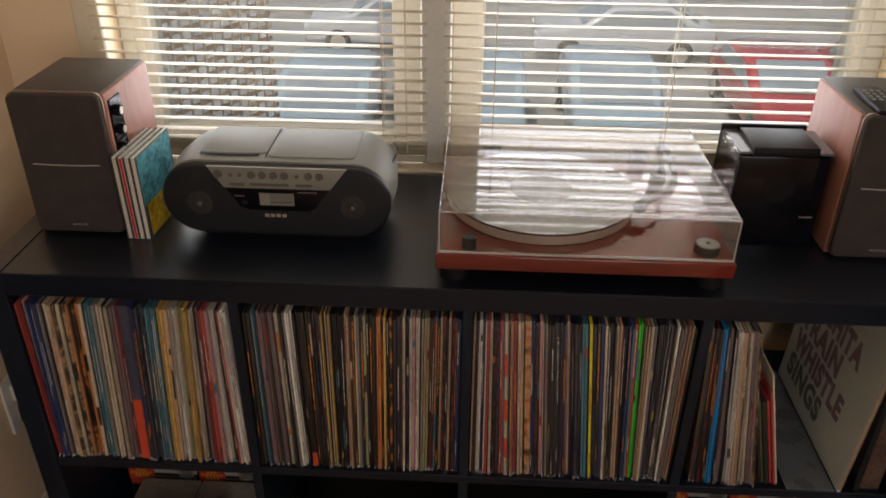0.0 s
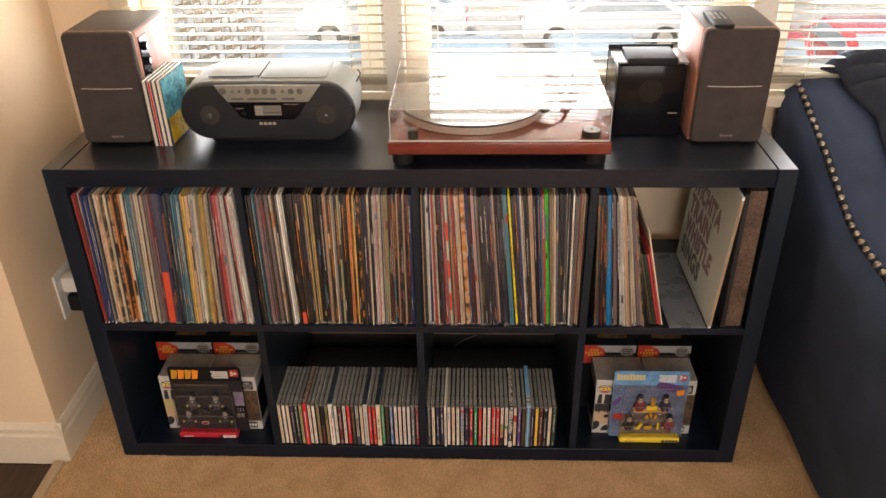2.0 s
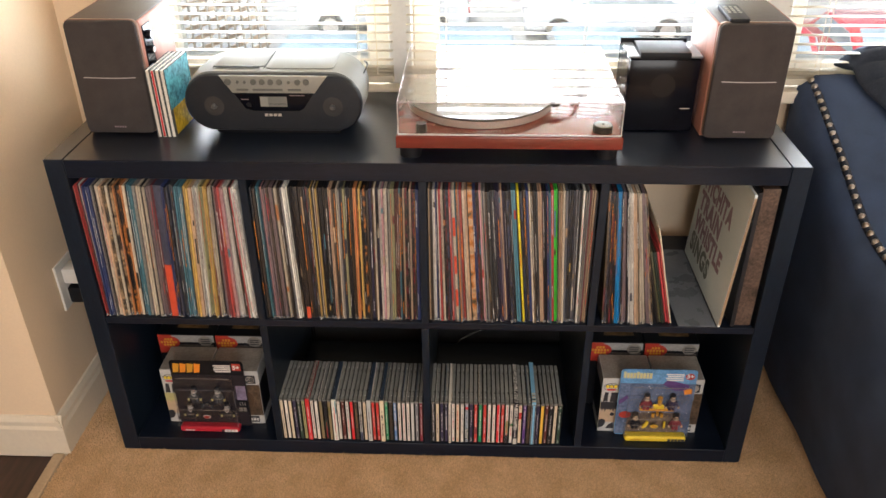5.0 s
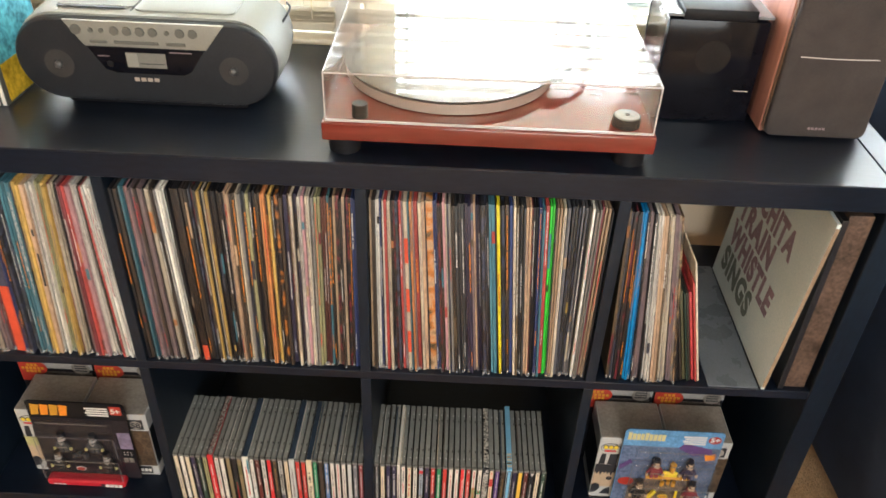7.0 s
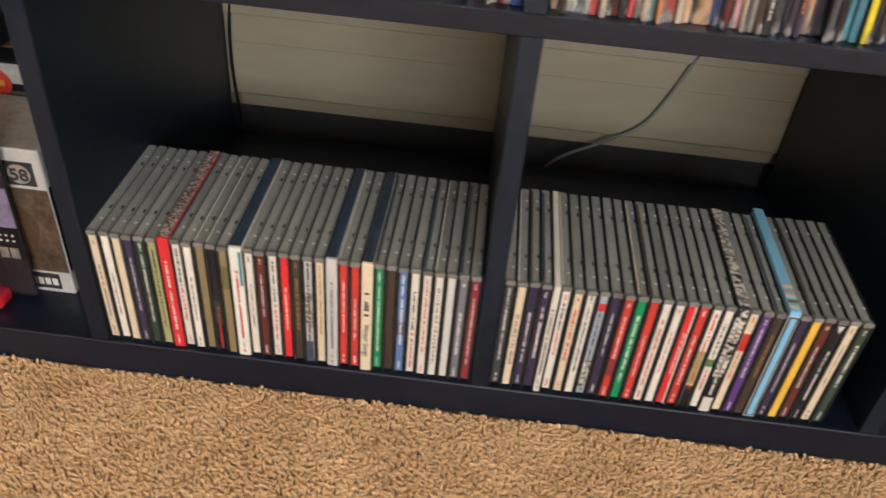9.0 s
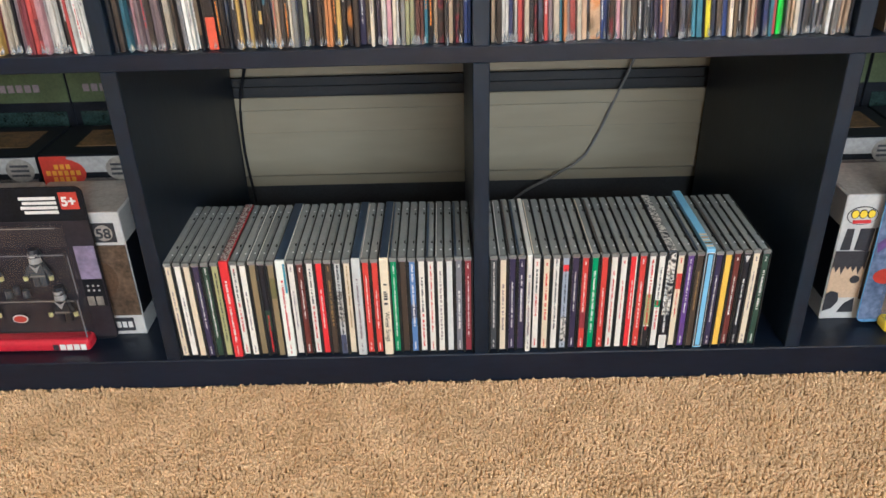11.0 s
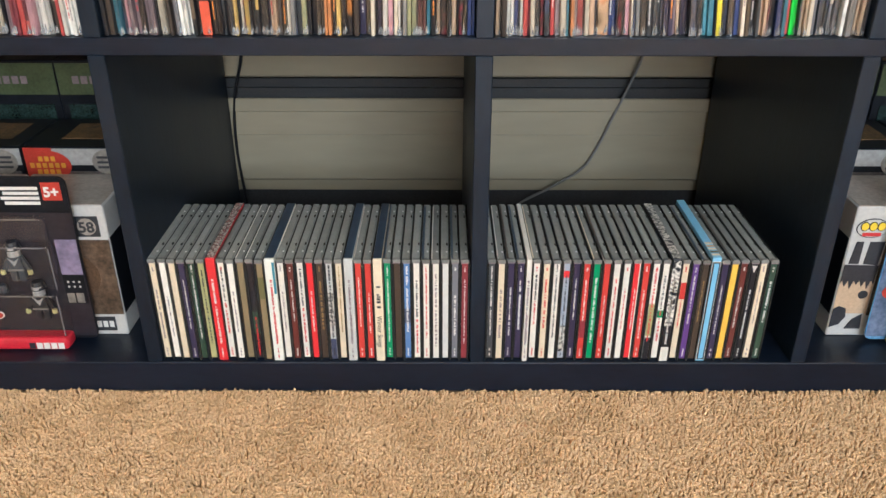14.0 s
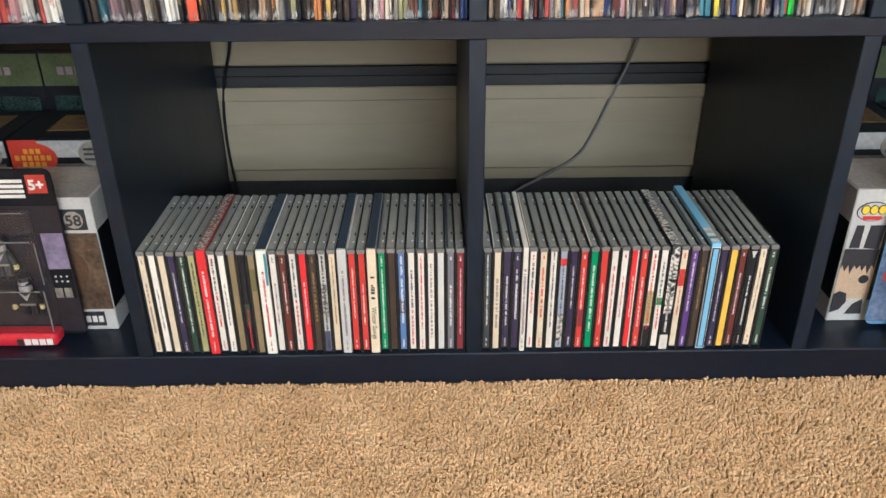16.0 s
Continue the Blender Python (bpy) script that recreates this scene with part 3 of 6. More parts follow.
record_row("r3 k2 w2 r3 B9 g5 k2 c5 a5 g4 c4 k2 34 o3 k2 14 o4 c4 k1 T9 g7 c5 k4 c4 k1 P6 m4 V11/R B5 k3 s8 k2 T12 k1 y7 a5 W8 l6 y7 m3 c5 k2 P5 m5 r6 K4 w9 k1 d4 r2 W11",
           ((0, 0.06, 0.302, 0.473, 0.692, 0.748, 1), (0.0395, 0.0637, 0.15, 0.207, 0.2815, 0.302, 0.3655)), ((0, 0.06, 0.302, 0.473, 0.692, 0.748, 1), (0.0395, 0.052, 0.13, 0.19, 0.262, 0.282, 0.3715)), 0.006, "records in the shelf")
record_row("k8 d9 T13 s8 K6 k2 P14 32 d8 P16 k4 c11 d12 k5 x7 W20 k14 k18/R d16 k3 s12 s9 y6 k3 c6 k2 y8 k12 k22 k2 a13 d17 c6 g9 k2 s9 l10 k18 d15 o12 k7 y8 k9 19 k2 d9 p10 n8 c7 k3 p7 k2 w8 K8 k2 c8 w4 k4 g8 l16 k2 M13 T7 k8 t7 k17 t8 k3 d13 B12",
           ((0, 0.038, 0.218, 0.46, 0.62, 0.78, 0.841, 1), (0.3905, 0.405, 0.4595, 0.5485, 0.5977, 0.6514, 0.6715, 0.7235)), ((0, 0.038, 0.218, 0.46, 0.62, 0.78, 0.841, 1), (0.3905, 0.404, 0.4657, 0.544, 0.592, 0.648, 0.6664, 0.7235)), 0.006, "records in the shelf")
record_row("t8 k2 d10 W13 B8 k2 w6 r9 k3 c9 k25 k3 r8 P9 c11/R T5 k2 o7 P5 r11 k2 c9 a10 k5 719 B13 k2 d13 K9 c4 s5 g8 d10 s10 k3 s14 s4 p17 P7 a7 p14 k2 s11 k12 T16 k3 Y8 k2 d18 B8 c7 n6 k3 s12 a12 k2 k12 B8 T7 r9 e12 k2 t12 c9 x10 k7 s13 x14 k6 W8 g13 m6 t13 k5",
           ((0, 0.192, 0.595, 0.618, 0.803, 1), (0.742, 0.7905, 0.907, 0.916, 0.991, 1.0735)), ((0, 0.192, 0.595, 0.618, 0.803, 1), (0.742, 0.803, 0.933, 0.943, 1.011, 1.0745)), 0.006, "records in the shelf")
record_row("n7 k3 d3 k6 U9 k3 P7 k3 W9 k1 a6 n3 c8 k2 P5 g5", ((0, 1), (1.094, 1.166)), ((0, 1), (1.108, 1.216)), 0.006, "records in the shelf")

# seven-inch singles that lean against the row
for i, (tone, w, xb) in enumerate((("k", 0.006, 1.2215), ("d", 0.003, 1.2275), ("O", 0.004, 1.2325), ("G", 0.003, 1.2370), ("d", 0.003, 1.2410), ("R", 0.004, 1.2460), ("r", 0.003, 1.2505), ("c", 0.003, 1.2545))):
    ob = new("single_record", sleeve(tone, w, 0.180 if i < 6 else 0.200 if i < 7 else 0.235))
    ob.matrix_basis = pose(xb, 0.012 + 0.002 * (i % 3), Z2 + 0.0012, 0, -13.0, 0)
    tagged(ob, "seven-inch single in a %s paper sleeve, leaning" % TONE[tone], "record", "singles leaning in the shelf")

# album that leans with its cover showing
COVER = mat("pale_album_card", (0.72, 0.82, 0.82), 0.45, var=0.1, scale=9, fine=300, color2=(0.82, 0.87, 0.84))
COVERINK = mat("purple_grey_print", (0.30, 0.20, 0.25), 0.5, var=0.25, scale=40)
COVERINK2 = mat("green_grey_print", (0.17, 0.20, 0.18), 0.5, var=0.25, scale=40)
al = thing("album_cover", (1.352, 0.002, Z2 + 0.001), "worn pale grey album leaning with its front cover showing", "record")
al.matrix_basis = pose(1.352, 0.002, Z2 + 0.001, 0, 3.6, 0)
part("sleeve", block(B(), -0.003, 0.003, 0, 0.312, 0, 0.313, 0.001, 2), COVER, al)
part("worn_edge", block(B(), -0.0026, 0.0026, -0.0009, 0.0, 0.006, 0.306), SLEEVES["t"], al, "worn brown front edge")
for i, (word, z) in enumerate((("WICHITA", 0.194), ("TRAIN", 0.141), ("WHISTLE", 0.087), ("SINGS", 0.034))):
    fc = bpy.data.curves.new("letters", "FONT")
    fc.body, fc.size, fc.extrude = word, 0.084, 0.0002
    fc.offset = 0.0042
    fc.space_character = 1.13
    tmp = bpy.data.objects.new("tmp", fc)
    me = bpy.data.meshes.new_from_object(tmp)
    bpy.data.objects.remove(tmp)
    me.materials.clear()
    me.materials.append(COVERINK if i < 3 else COVERINK2)
    wd = max(v.co.x for v in me.vertices)
    p = part("lettering", me, None, al, "grey-purple block lettering")
    p.matrix_basis = Matrix(((0, 0, -1, -0.0034), (-1, 0, 0, 0.285), (0, 1, 0, z), (0, 0, 0, 1))) @ Matrix.Diagonal((min(0.62, 0.212 / wd), 0.72, 1, 1))
solid("flat_sleeve", block(B(), 1.268, 1.3465, 0.004, 0.318, Z2 + 0.0004, Z2 + 0.0024, 0.0005), mat("grey_card", (0.16, 0.18, 0.205), 0.28, var=0.2, scale=14), "plain grey card sleeve lying flat in the shelf", "record sleeve")
bx = solid("box_set", block(B(), 1.3865, 1.4205, 0.012, 0.325, Z2 + 0.0005, Z2 + 0.322, 0.001, 2), mat("brown_box_set_card", (0.085, 0.052, 0.035), 0.5, var=0.5, scale=22, fine=200, color2=(0.16, 0.10, 0.07)),
           "brown box set with a mottled spine, standing upright", "box")
solid("black_record_box", block(B(), 1.3765, 1.3855, 0.006, 0.32, Z2 + 0.0005, Z2 + 0.317, 0.001, 2), SLEEVES["k"], "black box set standing beside the brown one", "box")

# ---- compact discs ----
CDW = 0.01006
WALLETTOP = mat("navy_wallet_card", (0.035, 0.055, 0.085), 0.35, var=0.25, scale=40)
CDWALL = mat("cd_wall_plastic", (0.035, 0.035, 0.034), 0.2, var=0.2, scale=80, fine=500)
MIXRED = printed("red_white_print", "dmwdmc", 240, (1, 1, 1))
PATTERN = printed("black_white_print", "kkwkwk", 90, (1, 1, 1))


def build_cd_meshes():
    bm = B()
    w = CDW / 2 - 0.0001
    block(bm, -w, -w + 0.0013, 0, 0.142, 0, 0.1225, 0.0003)
    block(bm, w - 0.0011, w, 0, 0.142, 0, 0.1240, 0.0003)
    block(bm, -w + 0.0014, w - 0.0012, 0.003, 0.140, 0.001, 0.1185)
    lid = mesh("lid", bm, CDWALL)
    bm = block(B(), -w, w - 0.0030, 0.0032, 0.140, 0.1187, 0.1244, 0.0004)
    block(bm, w - 0.0031, w - 0.0019, 0.0034, 0.140, 0.1187, 0.1226)
    tray = mesh("tray", bm, CDCLEAR)
    # grey strip that draws the shine along the lip in colour
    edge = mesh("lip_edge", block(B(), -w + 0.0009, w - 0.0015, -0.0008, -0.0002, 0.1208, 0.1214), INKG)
    hinge = mesh("hinge", block(B(), 0.0004, 0.0018, 0, 0.0018, 0.1238, 0.1249), INKW)
    tick = mesh("catch", block(B(), w - 0.0042, w - 0.0028, 0, 0.0050, 0.1236, 0.1247), CDWALL)
    lip = mesh("lip", prism(B(), rounded(-w + 0.0006, w - 0.0012, 0.1210, 0.1252, 0.0016, 3), -0.0004, 0.0030, "y"), CDLIP, 40)
    return lid, tray, hinge, lip, tick, edge


LID, TRAY, HINGE, LIP, TICK, LIPEDGE = build_cd_meshes()
INSERT_MESH = {}
for key in PALETTE:
    INSERT_MESH[key] = mesh("spine_insert", block(B(), -CDW / 2 + 0.0020, CDW / 2 - 0.0022, 0.0004, 0.0018, 0.0035, 0.1208), INSERTS[key])
BOOKLETS = [mesh("booklet_edge", block(B(), -CDW / 2 + 0.0005, -CDW / 2 + 0.0005 + q, 0.0040, 0.135, 0.1243, 0.1248), m) for q, m in ((0.0008, INSERTS["w"]), (0.0022, WALLETTOP), (0.0010, INSERTS["c"]), (0.0016, INSERTS["d"]))]
CDINK = {"w": INKW, "k": INKK, "r": INKR, "g": INKG, "o": mat("dull_gold_ink", (0.30, 0.19, 0.07), 0.5, var=0.1, scale=90), "y": INKY}


def spine_patch(c, tone, z0, z1, material=None, x0=-CDW / 2 + 0.0021, x1=CDW / 2 - 0.0023, y=0.0004):
    part("spine_art", block(B(), x0, x1, y - 0.0002, y, z0, z1), material or INSERTS[tone], c)


def cd(tone, ink, x, y, group, seed):
    """A jewel case on edge: dark walls, grey tray along the top, a rounded lip and the paper spine."""
    c = thing("cd_case", (x, y, Z1), "clear plastic disc case with a %s spine" % TONE[tone], "CD", group)
    part("lid", LID, None, c)
    part("tray", TRAY, None, c)
    part("lip_edge", LIPEDGE, None, part("lip", LIP, None, c), "grey strip drawn as the lip's bright edge")
    r = random.Random(seed)
    for y_ in (0.018, 0.118):
        part("hinge", HINGE, None, c).matrix_basis = pose(0, y_, 0)
    for y_ in (0.034, 0.104):
        part("catch", TICK, None, c).matrix_basis = pose(0, y_, 0)
    part("spine_insert", INSERT_MESH[tone], None, c)
    if r.random() < 0.22:
        part("booklet_edge", BOOKLETS[r.randrange(4)], None, c, "paper edge of the booklet")
    if ink in CDINK:
        ln = r.choice((0.05, 0.06, 0.08, 0.09))
        two = ink == "r" and r.random() < 0.5
        zc = 0.066 + r.uniform(-0.012, 0.012)
        if two:
            spine_print(c, INKK, ln * 0.5, 0.0019, 0, 0.0003, zc + ln * 0.26, seed)
            spine_print(c, INKR, ln * 0.48, 0.0019, 0, 0.0003, zc - ln * 0.26, seed + 1)
        else:
            spine_print(c, CDINK[ink], ln, r.choice((0.0013, 0.0016, 0.0021)), 0, 0.0003, zc, seed)
        if r.random() < 0.6:
            spine_print(c, CDINK[ink], 0.010, 0.0014, 0, 0.0003, 0.011, seed + 1)
        if r.random() < 0.5:
            spine_print(c, CDINK[ink], 0.006, 0.0016, 0, 0.0003, 0.114, seed + 2)
    return c


def wallet(x, y, width, tone, ink, group, seed, top=None, h=0.1258):
    """A card wallet on edge among the cases."""
    s = thing("cd_case", (x, y, Z1), "%s card disc wallet in the row" % TONE[tone], "CD", group)
    w = width / 2 - 0.0004
    part("wallet", block(B(), -w, w, -0.001, 0.140, 0, h, 0.0006, 2), INSERTS[tone], s)
    part("wallet_top", block(B(), -w + 0.0003, w - 0.0003, 0.002, 0.139, h, h + 0.0003), top or WALLETTOP, s, "dark top of the wallet")
    if ink in CDINK:
        spine_print(s, CDINK[ink], 0.08, 0.0022, 0, -0.0011, 0.062, seed)
        spine_print(s, CDINK[ink], 0.012, 0.0014, 0, -0.0011, 0.010, seed + 1)
    return s


def cd_row(tones, inks, widths, x, y, group):
    """A row of discs; returns them in order."""
    row = []
    for i, (tone, ink) in enumerate(zip(tones, inks)):
        wd = widths.get(i, CDW)
        jit = random.Random(i * 13 + len(tones)).uniform(-0.0010, 0.0010)
        xc = x + wd / 2
        x += wd
        if (len(tones), i) in ((33, 6), (33, 12), (33, 20), (33, 23), (30, 4), (30, 19)):
            row.append(wallet(xc, y + jit, wd, tone, ink, group, i, MIXRED if tone == "R" else INSERTS["w"] if tone == "w" else PATTERN if tone == "k" else None))
        elif tone == "L":
            s = thing("cd_case", (xc, y + jit, Z1), "light blue disc box, taller than the cases beside it", "CD", group)
            part("wallet", block(B(), -CDW / 2 + 0.0004, CDW / 2 - 0.0004, -0.001, 0.146, 0, 0.128, 0.0006, 2), INSERTS["L"], s)
            part("spine_border", block(B(), -CDW / 2 + 0.0006, CDW / 2 - 0.0006, -0.0014, -0.001, 0.002, 0.1235), INKW, s, "white outline on the spine")
            part("spine_field", block(B(), -CDW / 2 + 0.0011, CDW / 2 - 0.0011, -0.0017, -0.0014, 0.0026, 0.1228), INKK, s, "black field on the spine")
            part("spine_panel", block(B(), -CDW / 2 + 0.0026, CDW / 2 - 0.0026, -0.0020, -0.0017, 0.004, 0.1215), INSERTS["L"], s)
            for k in range(5):
                part("stripe", block(B(), -CDW / 2 + 0.001, CDW / 2 - 0.001, 0.004 + 0.0065 * k, 0.0075 + 0.0065 * k, 0.128, 0.1284), INSERTS["cOctc"[k]], s, "printed stripe")
            row.append(s)
        else:
            row.append(cd(tone, ink, xc, y + jit, group, i + 17 * len(tones)))
    return row


ROW_A = cd_row("cwcpGlRwwqkOWwMwRdhchrrcEduwwwhxm", "gg-wwkwrg-r-rgwrwokogww-w-wrrg-ww", {12: 0.0112}, 0.3902, 0.005, "discs in the shelf")
ROW_B = cd_row("scppwwcwbprErwwRrwwkcvdLpyMkcG", "wgwwgrrkkwwwwrrwwrrwrwo-w-wwgw", {4: 0.0060, 5: 0.0104, 6: 0.0104, 7: 0.0104, 8: 0.0104, 9: 0.0104, 10: 0.0104, 11: 0.0104, 12: 0.0104, 13: 0.0104, 14: 0.0104}, 0.7412, 0.005, "discs in the shelf")
spine_patch(ROW_A[10], "G", 0.035, 0.062)
spine_patch(ROW_A[11], "q", 0.002, 0.078)
spine_patch(ROW_A[11], "q", 0.104, 0.1208)
spine_patch(ROW_A[12], "T", 0.085, 0.122, None, 0.0025, 0.0049, -0.0011)
spine_patch(ROW_A[18], "V", 0.002, 0.028)
spine_patch(ROW_A[18], "s", 0.045, 0.085, PATTERN)
spine_patch(ROW_A[26], "V", 0.048, 0.066)
spine_patch(ROW_B[8], "L", 0.012, 0.045, PATTERN)
spine_patch(ROW_B[8], "R", 0.104, 0.112)
spine_patch(ROW_B[10], "m", 0.030, 0.052)
spine_patch(ROW_B[15], "w", 0.002, 0.1208, None, 0.0022, 0.0032)
spine_patch(ROW_B[17], "k", 0.002, 0.030)
spine_patch(ROW_B[17], "l", 0.032, 0.072)
spine_patch(ROW_B[18], "E", 0.055, 0.064)
spine_patch(ROW_B[19], "k", 0.045, 0.124, PATTERN, -0.0042, 0.0042, -0.0011)
spine_patch(ROW_B[19], "w", 0.0, 0.018, None, -0.0042, 0.0042, -0.0011)
spine_patch(ROW_B[20], "r", 0.078, 0.098)
part("spine_art", prism(B(), [(-0.0026, 0.118), (0.0026, 0.118), (0.0, 0.110)], 0.0001, 0.0004, "y"), INKW, ROW_B[27], "white triangle mark")

# a disc spine whose title can be read
fc = bpy.data.curves.new("letters", "FONT")
fc.body, fc.size, fc.extrude = "Winter Songs", 0.0072, 0.0001
tmp = bpy.data.objects.new("tmp", fc)
me = bpy.data.meshes.new_from_object(tmp)
bpy.data.objects.remove(tmp)
me.materials.clear()
me.materials.append(INKK)
title_case = ROW_A[23]
p = part("title", me, None, title_case)
p.matrix_basis = Matrix(((0, 1, 0, -0.0022), (0, 0, -1, -0.0012), (-1, 0, 0, 0.058), (0, 0, 0, 1)))
spine_print(title_case, INKK, 0.027, 0.0040, 0, -0.0011, 0.081, 3)

# ---- things on top of the unit ----
TOP = H + 0.0002


def speaker(x, controls):
    w, d, h = 0.1425, 0.186, 0.234
    s = thing("bookshelf_speaker", (x, 0.124, TOP), "rose-wood bookshelf speaker with a dark cloth grille" + (" and side knobs" if controls else " under a remote"), "speaker", "pair of speakers")
    g = 0.0035
    part("cabinet", prism(B(), rounded(-w / 2 + 0.001, w / 2 - 0.001, g, h - 0.002, 0.006, 4), 0.016, d, "y", 0.001), CABTOP, s, smooth=35)
    for sgn in (-1, 1):
        part("side_panel", block(B(), sgn * (w / 2 - 0.002) - 0.004, sgn * (w / 2 - 0.002) + 0.004, 0.014, d - 0.002, g, h - 0.004, 0.003, 3), ROSEWOOD, s, "rose-wood side panel", 40)
    part("front_trim", prism(B(), rounded(-w / 2, w / 2, g, h, 0.013, 6), 0.009, 0.016, "y", 0.0015), BRASSY, s, "thin copper-coloured rim", 40)
    part("grille", prism(B(), rounded(-w / 2 + 0.0012, w / 2 - 0.0012, g + 0.001, h - 0.001, 0.012, 6), -0.001, 0.010, "y", 0.004, 3), GRILLE, s, "dark grey cloth grille", 50)
    bm = B()
    for i in range(12):
        a, b = -0.052 + 0.104 * i / 12, -0.052 + 0.104 * (i + 1) / 12
        sag = lambda q: -0.0012 * (1 - (q / 0.052) ** 2)
        block(bm, a, b, -0.0017, -0.0008, 0.1215 + sag((a + b) / 2), 0.1228 + sag((a + b) / 2))
    part("grille_line", bm, PALELINE, s, "thin silver line across the grille")
    bm = B()
    for i in range(5):
        block(bm, -0.012 + 0.005 * i, -0.0085 + 0.005 * i, -0.0016, -0.0008, 0.017, 0.0205)
    part("badge", bm, INKG, s, "small dim badge of plain bars")
    for sx in (-0.05, 0.05):
        for y in (0.03, 0.15):
            part("foot", block(B(), sx - 0.008, sx + 0.008, y, y + 0.016, 0, g + 0.0005), BLACKPL, s)
    if controls:
        p = part("control_panel", block(B(), w / 2 + 0.001, w / 2 + 0.0045, 0.022, 0.062, 0.085, 0.218, 0.001), GLOSSBLACK, s, "black side control panel")
        for i, z in enumerate((0.196, 0.166, 0.136, 0.107)):
            bm = B()
            cyl(bm, 0.0095, 0.0085, 0.007, pose(w / 2 + 0.0078, 0.043, z, 0, 90, 0), 20)
            k = part("knob", bm, GLOSSBLACK, p, smooth=40)
            bm = B()
            cyl(bm, 0.0060, 0.0060, 0.0006, pose(w / 2 + 0.0116, 0.043, z, 0, 90, 0), 18)
            part("knob_cap", bm, ALU, p)
    return s


PALELINE = mat("satin_silver_line", (0.62, 0.60, 0.57), 0.35, metal=0.3, var=0.05)
BRASSY = mat("copper_rim", (0.22, 0.14, 0.10), 0.3, metal=0.6, var=0.1, scale=50)
speaker(0.1105, True)
speaker(1.3570, False)
rem = thing("remote_control", (1.3245, 0.186, TOP + 0.2345), "small black remote control lying on the speaker", "remote")
rem.matrix_basis = pose(1.3245, 0.186, TOP + 0.2325, 0, 0, -2)
part("body", prism(B(), rounded(-0.019, 0.019, -0.055, 0.055, 0.006, 4), 0, 0.0075, "z", 0.0012), BLACKPL, rem, smooth=35)
for i in range(3):
    for j in range(4):
        bm = B()
        cyl(bm, 0.0034, 0.003, 0.0012, pose(-0.010 + 0.010 * i, -0.008 + 0.013 * j, 0.0080), 12)
        part("button", bm, SILVER_DARK, rem)

# small stack of upright discs beside the speaker
for i, (tone, dx) in enumerate((("w", 0.0), ("R", 0.0096), ("w", 0.0192), ("w", 0.0288))):
    c = thing("cd_case", (0.1925 + dx, 0.113, TOP), "clear disc case standing beside the speaker", "CD", "discs beside the speaker")
    c.matrix_basis = pose(0.1925 + dx, 0.113, TOP + 0.0002, 0, -0.6, -3)
    w = 0.0046
    part("lid", block(B(), -w, -w + 0.0015, 0, 0.124, 0, 0.141, 0.0004), CDLID, c)
    part("lid", block(B(), w - 0.0015, w, 0, 0.124, 0, 0.141, 0.0004), CDLID, c)
    part("tray", block(B(), -w + 0.0016, w - 0.0016, 0.0012, 0.122, 0.001, 0.1395), INSERTS["w"], c)
    part("spine_insert", block(B(), -0.0018, 0.0018, 0.0003, 0.0011, 0.002, 0.139), INSERTS[tone], c)
    if i == 3:
        part("front_cover", block(B(), w, w + 0.0005, 0.002, 0.122, 0.058, 0.139), mat("teal_cover_print", (0.10, 0.36, 0.45), 0.15, var=0.5, scale=30, fine=120), c, "blue-green printed cover")
        part("front_cover", block(B(), w, w + 0.0005, 0.010, 0.122, 0.004, 0.058), mat("yellow_cover_print", (0.62, 0.42, 0.03), 0.15, var=0.4, scale=30, fine=120), c, "yellow foot of the printed cover")

# portable stereo
CONE = mat("dark_brown_cone_mesh", (0.030, 0.027, 0.026), 0.6, var=0.3, scale=40, fine=1200, bump=0.3, bscale=1500)
CONECAP = mat("grey_cone_cap", (0.085, 0.085, 0.085), 0.3, var=0.2, scale=60)
bb = thing("portable_stereo", (0.4300, 0.122, TOP), "silver portable disc and cassette stereo with a black front", "stereo")
bb.scale = (1.0, 0.82, 1.01)
w, h = 0.181, 0.134
zb = 0.012
out = rounded(-w, w, zb, h, 0.0600, 10)
bm = B()
rows = []
for y, s, dz in ((0.012, 0.975, 0.0), (0.025, 0.99, 0.0), (0.10, 1.0, 0.001), (0.165, 0.97, 0.0), (0.205, 0.90, -0.004), (0.218, 0.82, -0.010)):
    rows.append([bm.verts.new((x * s, y, (z - 0.07) * s + 0.07 + dz)) for x, z in out])
for a, b in zip(rows, rows[1:]):
    for i in range(len(out)):
        j = (i + 1) % len(out)
        bm.faces.new((a[i], a[j], b[j], b[i]))
bm.faces.new(rows[0]), bm.faces.new(rows[-1][::-1])
part("body", bm, SILVER, bb, "silver plastic body", 45)
part("base", prism(B(), rounded(-0.128, 0.128, 0.0, 0.022, 0.006, 3), 0.022, 0.20, "y", 0.003), BLACKPL, bb, "black base", 40)
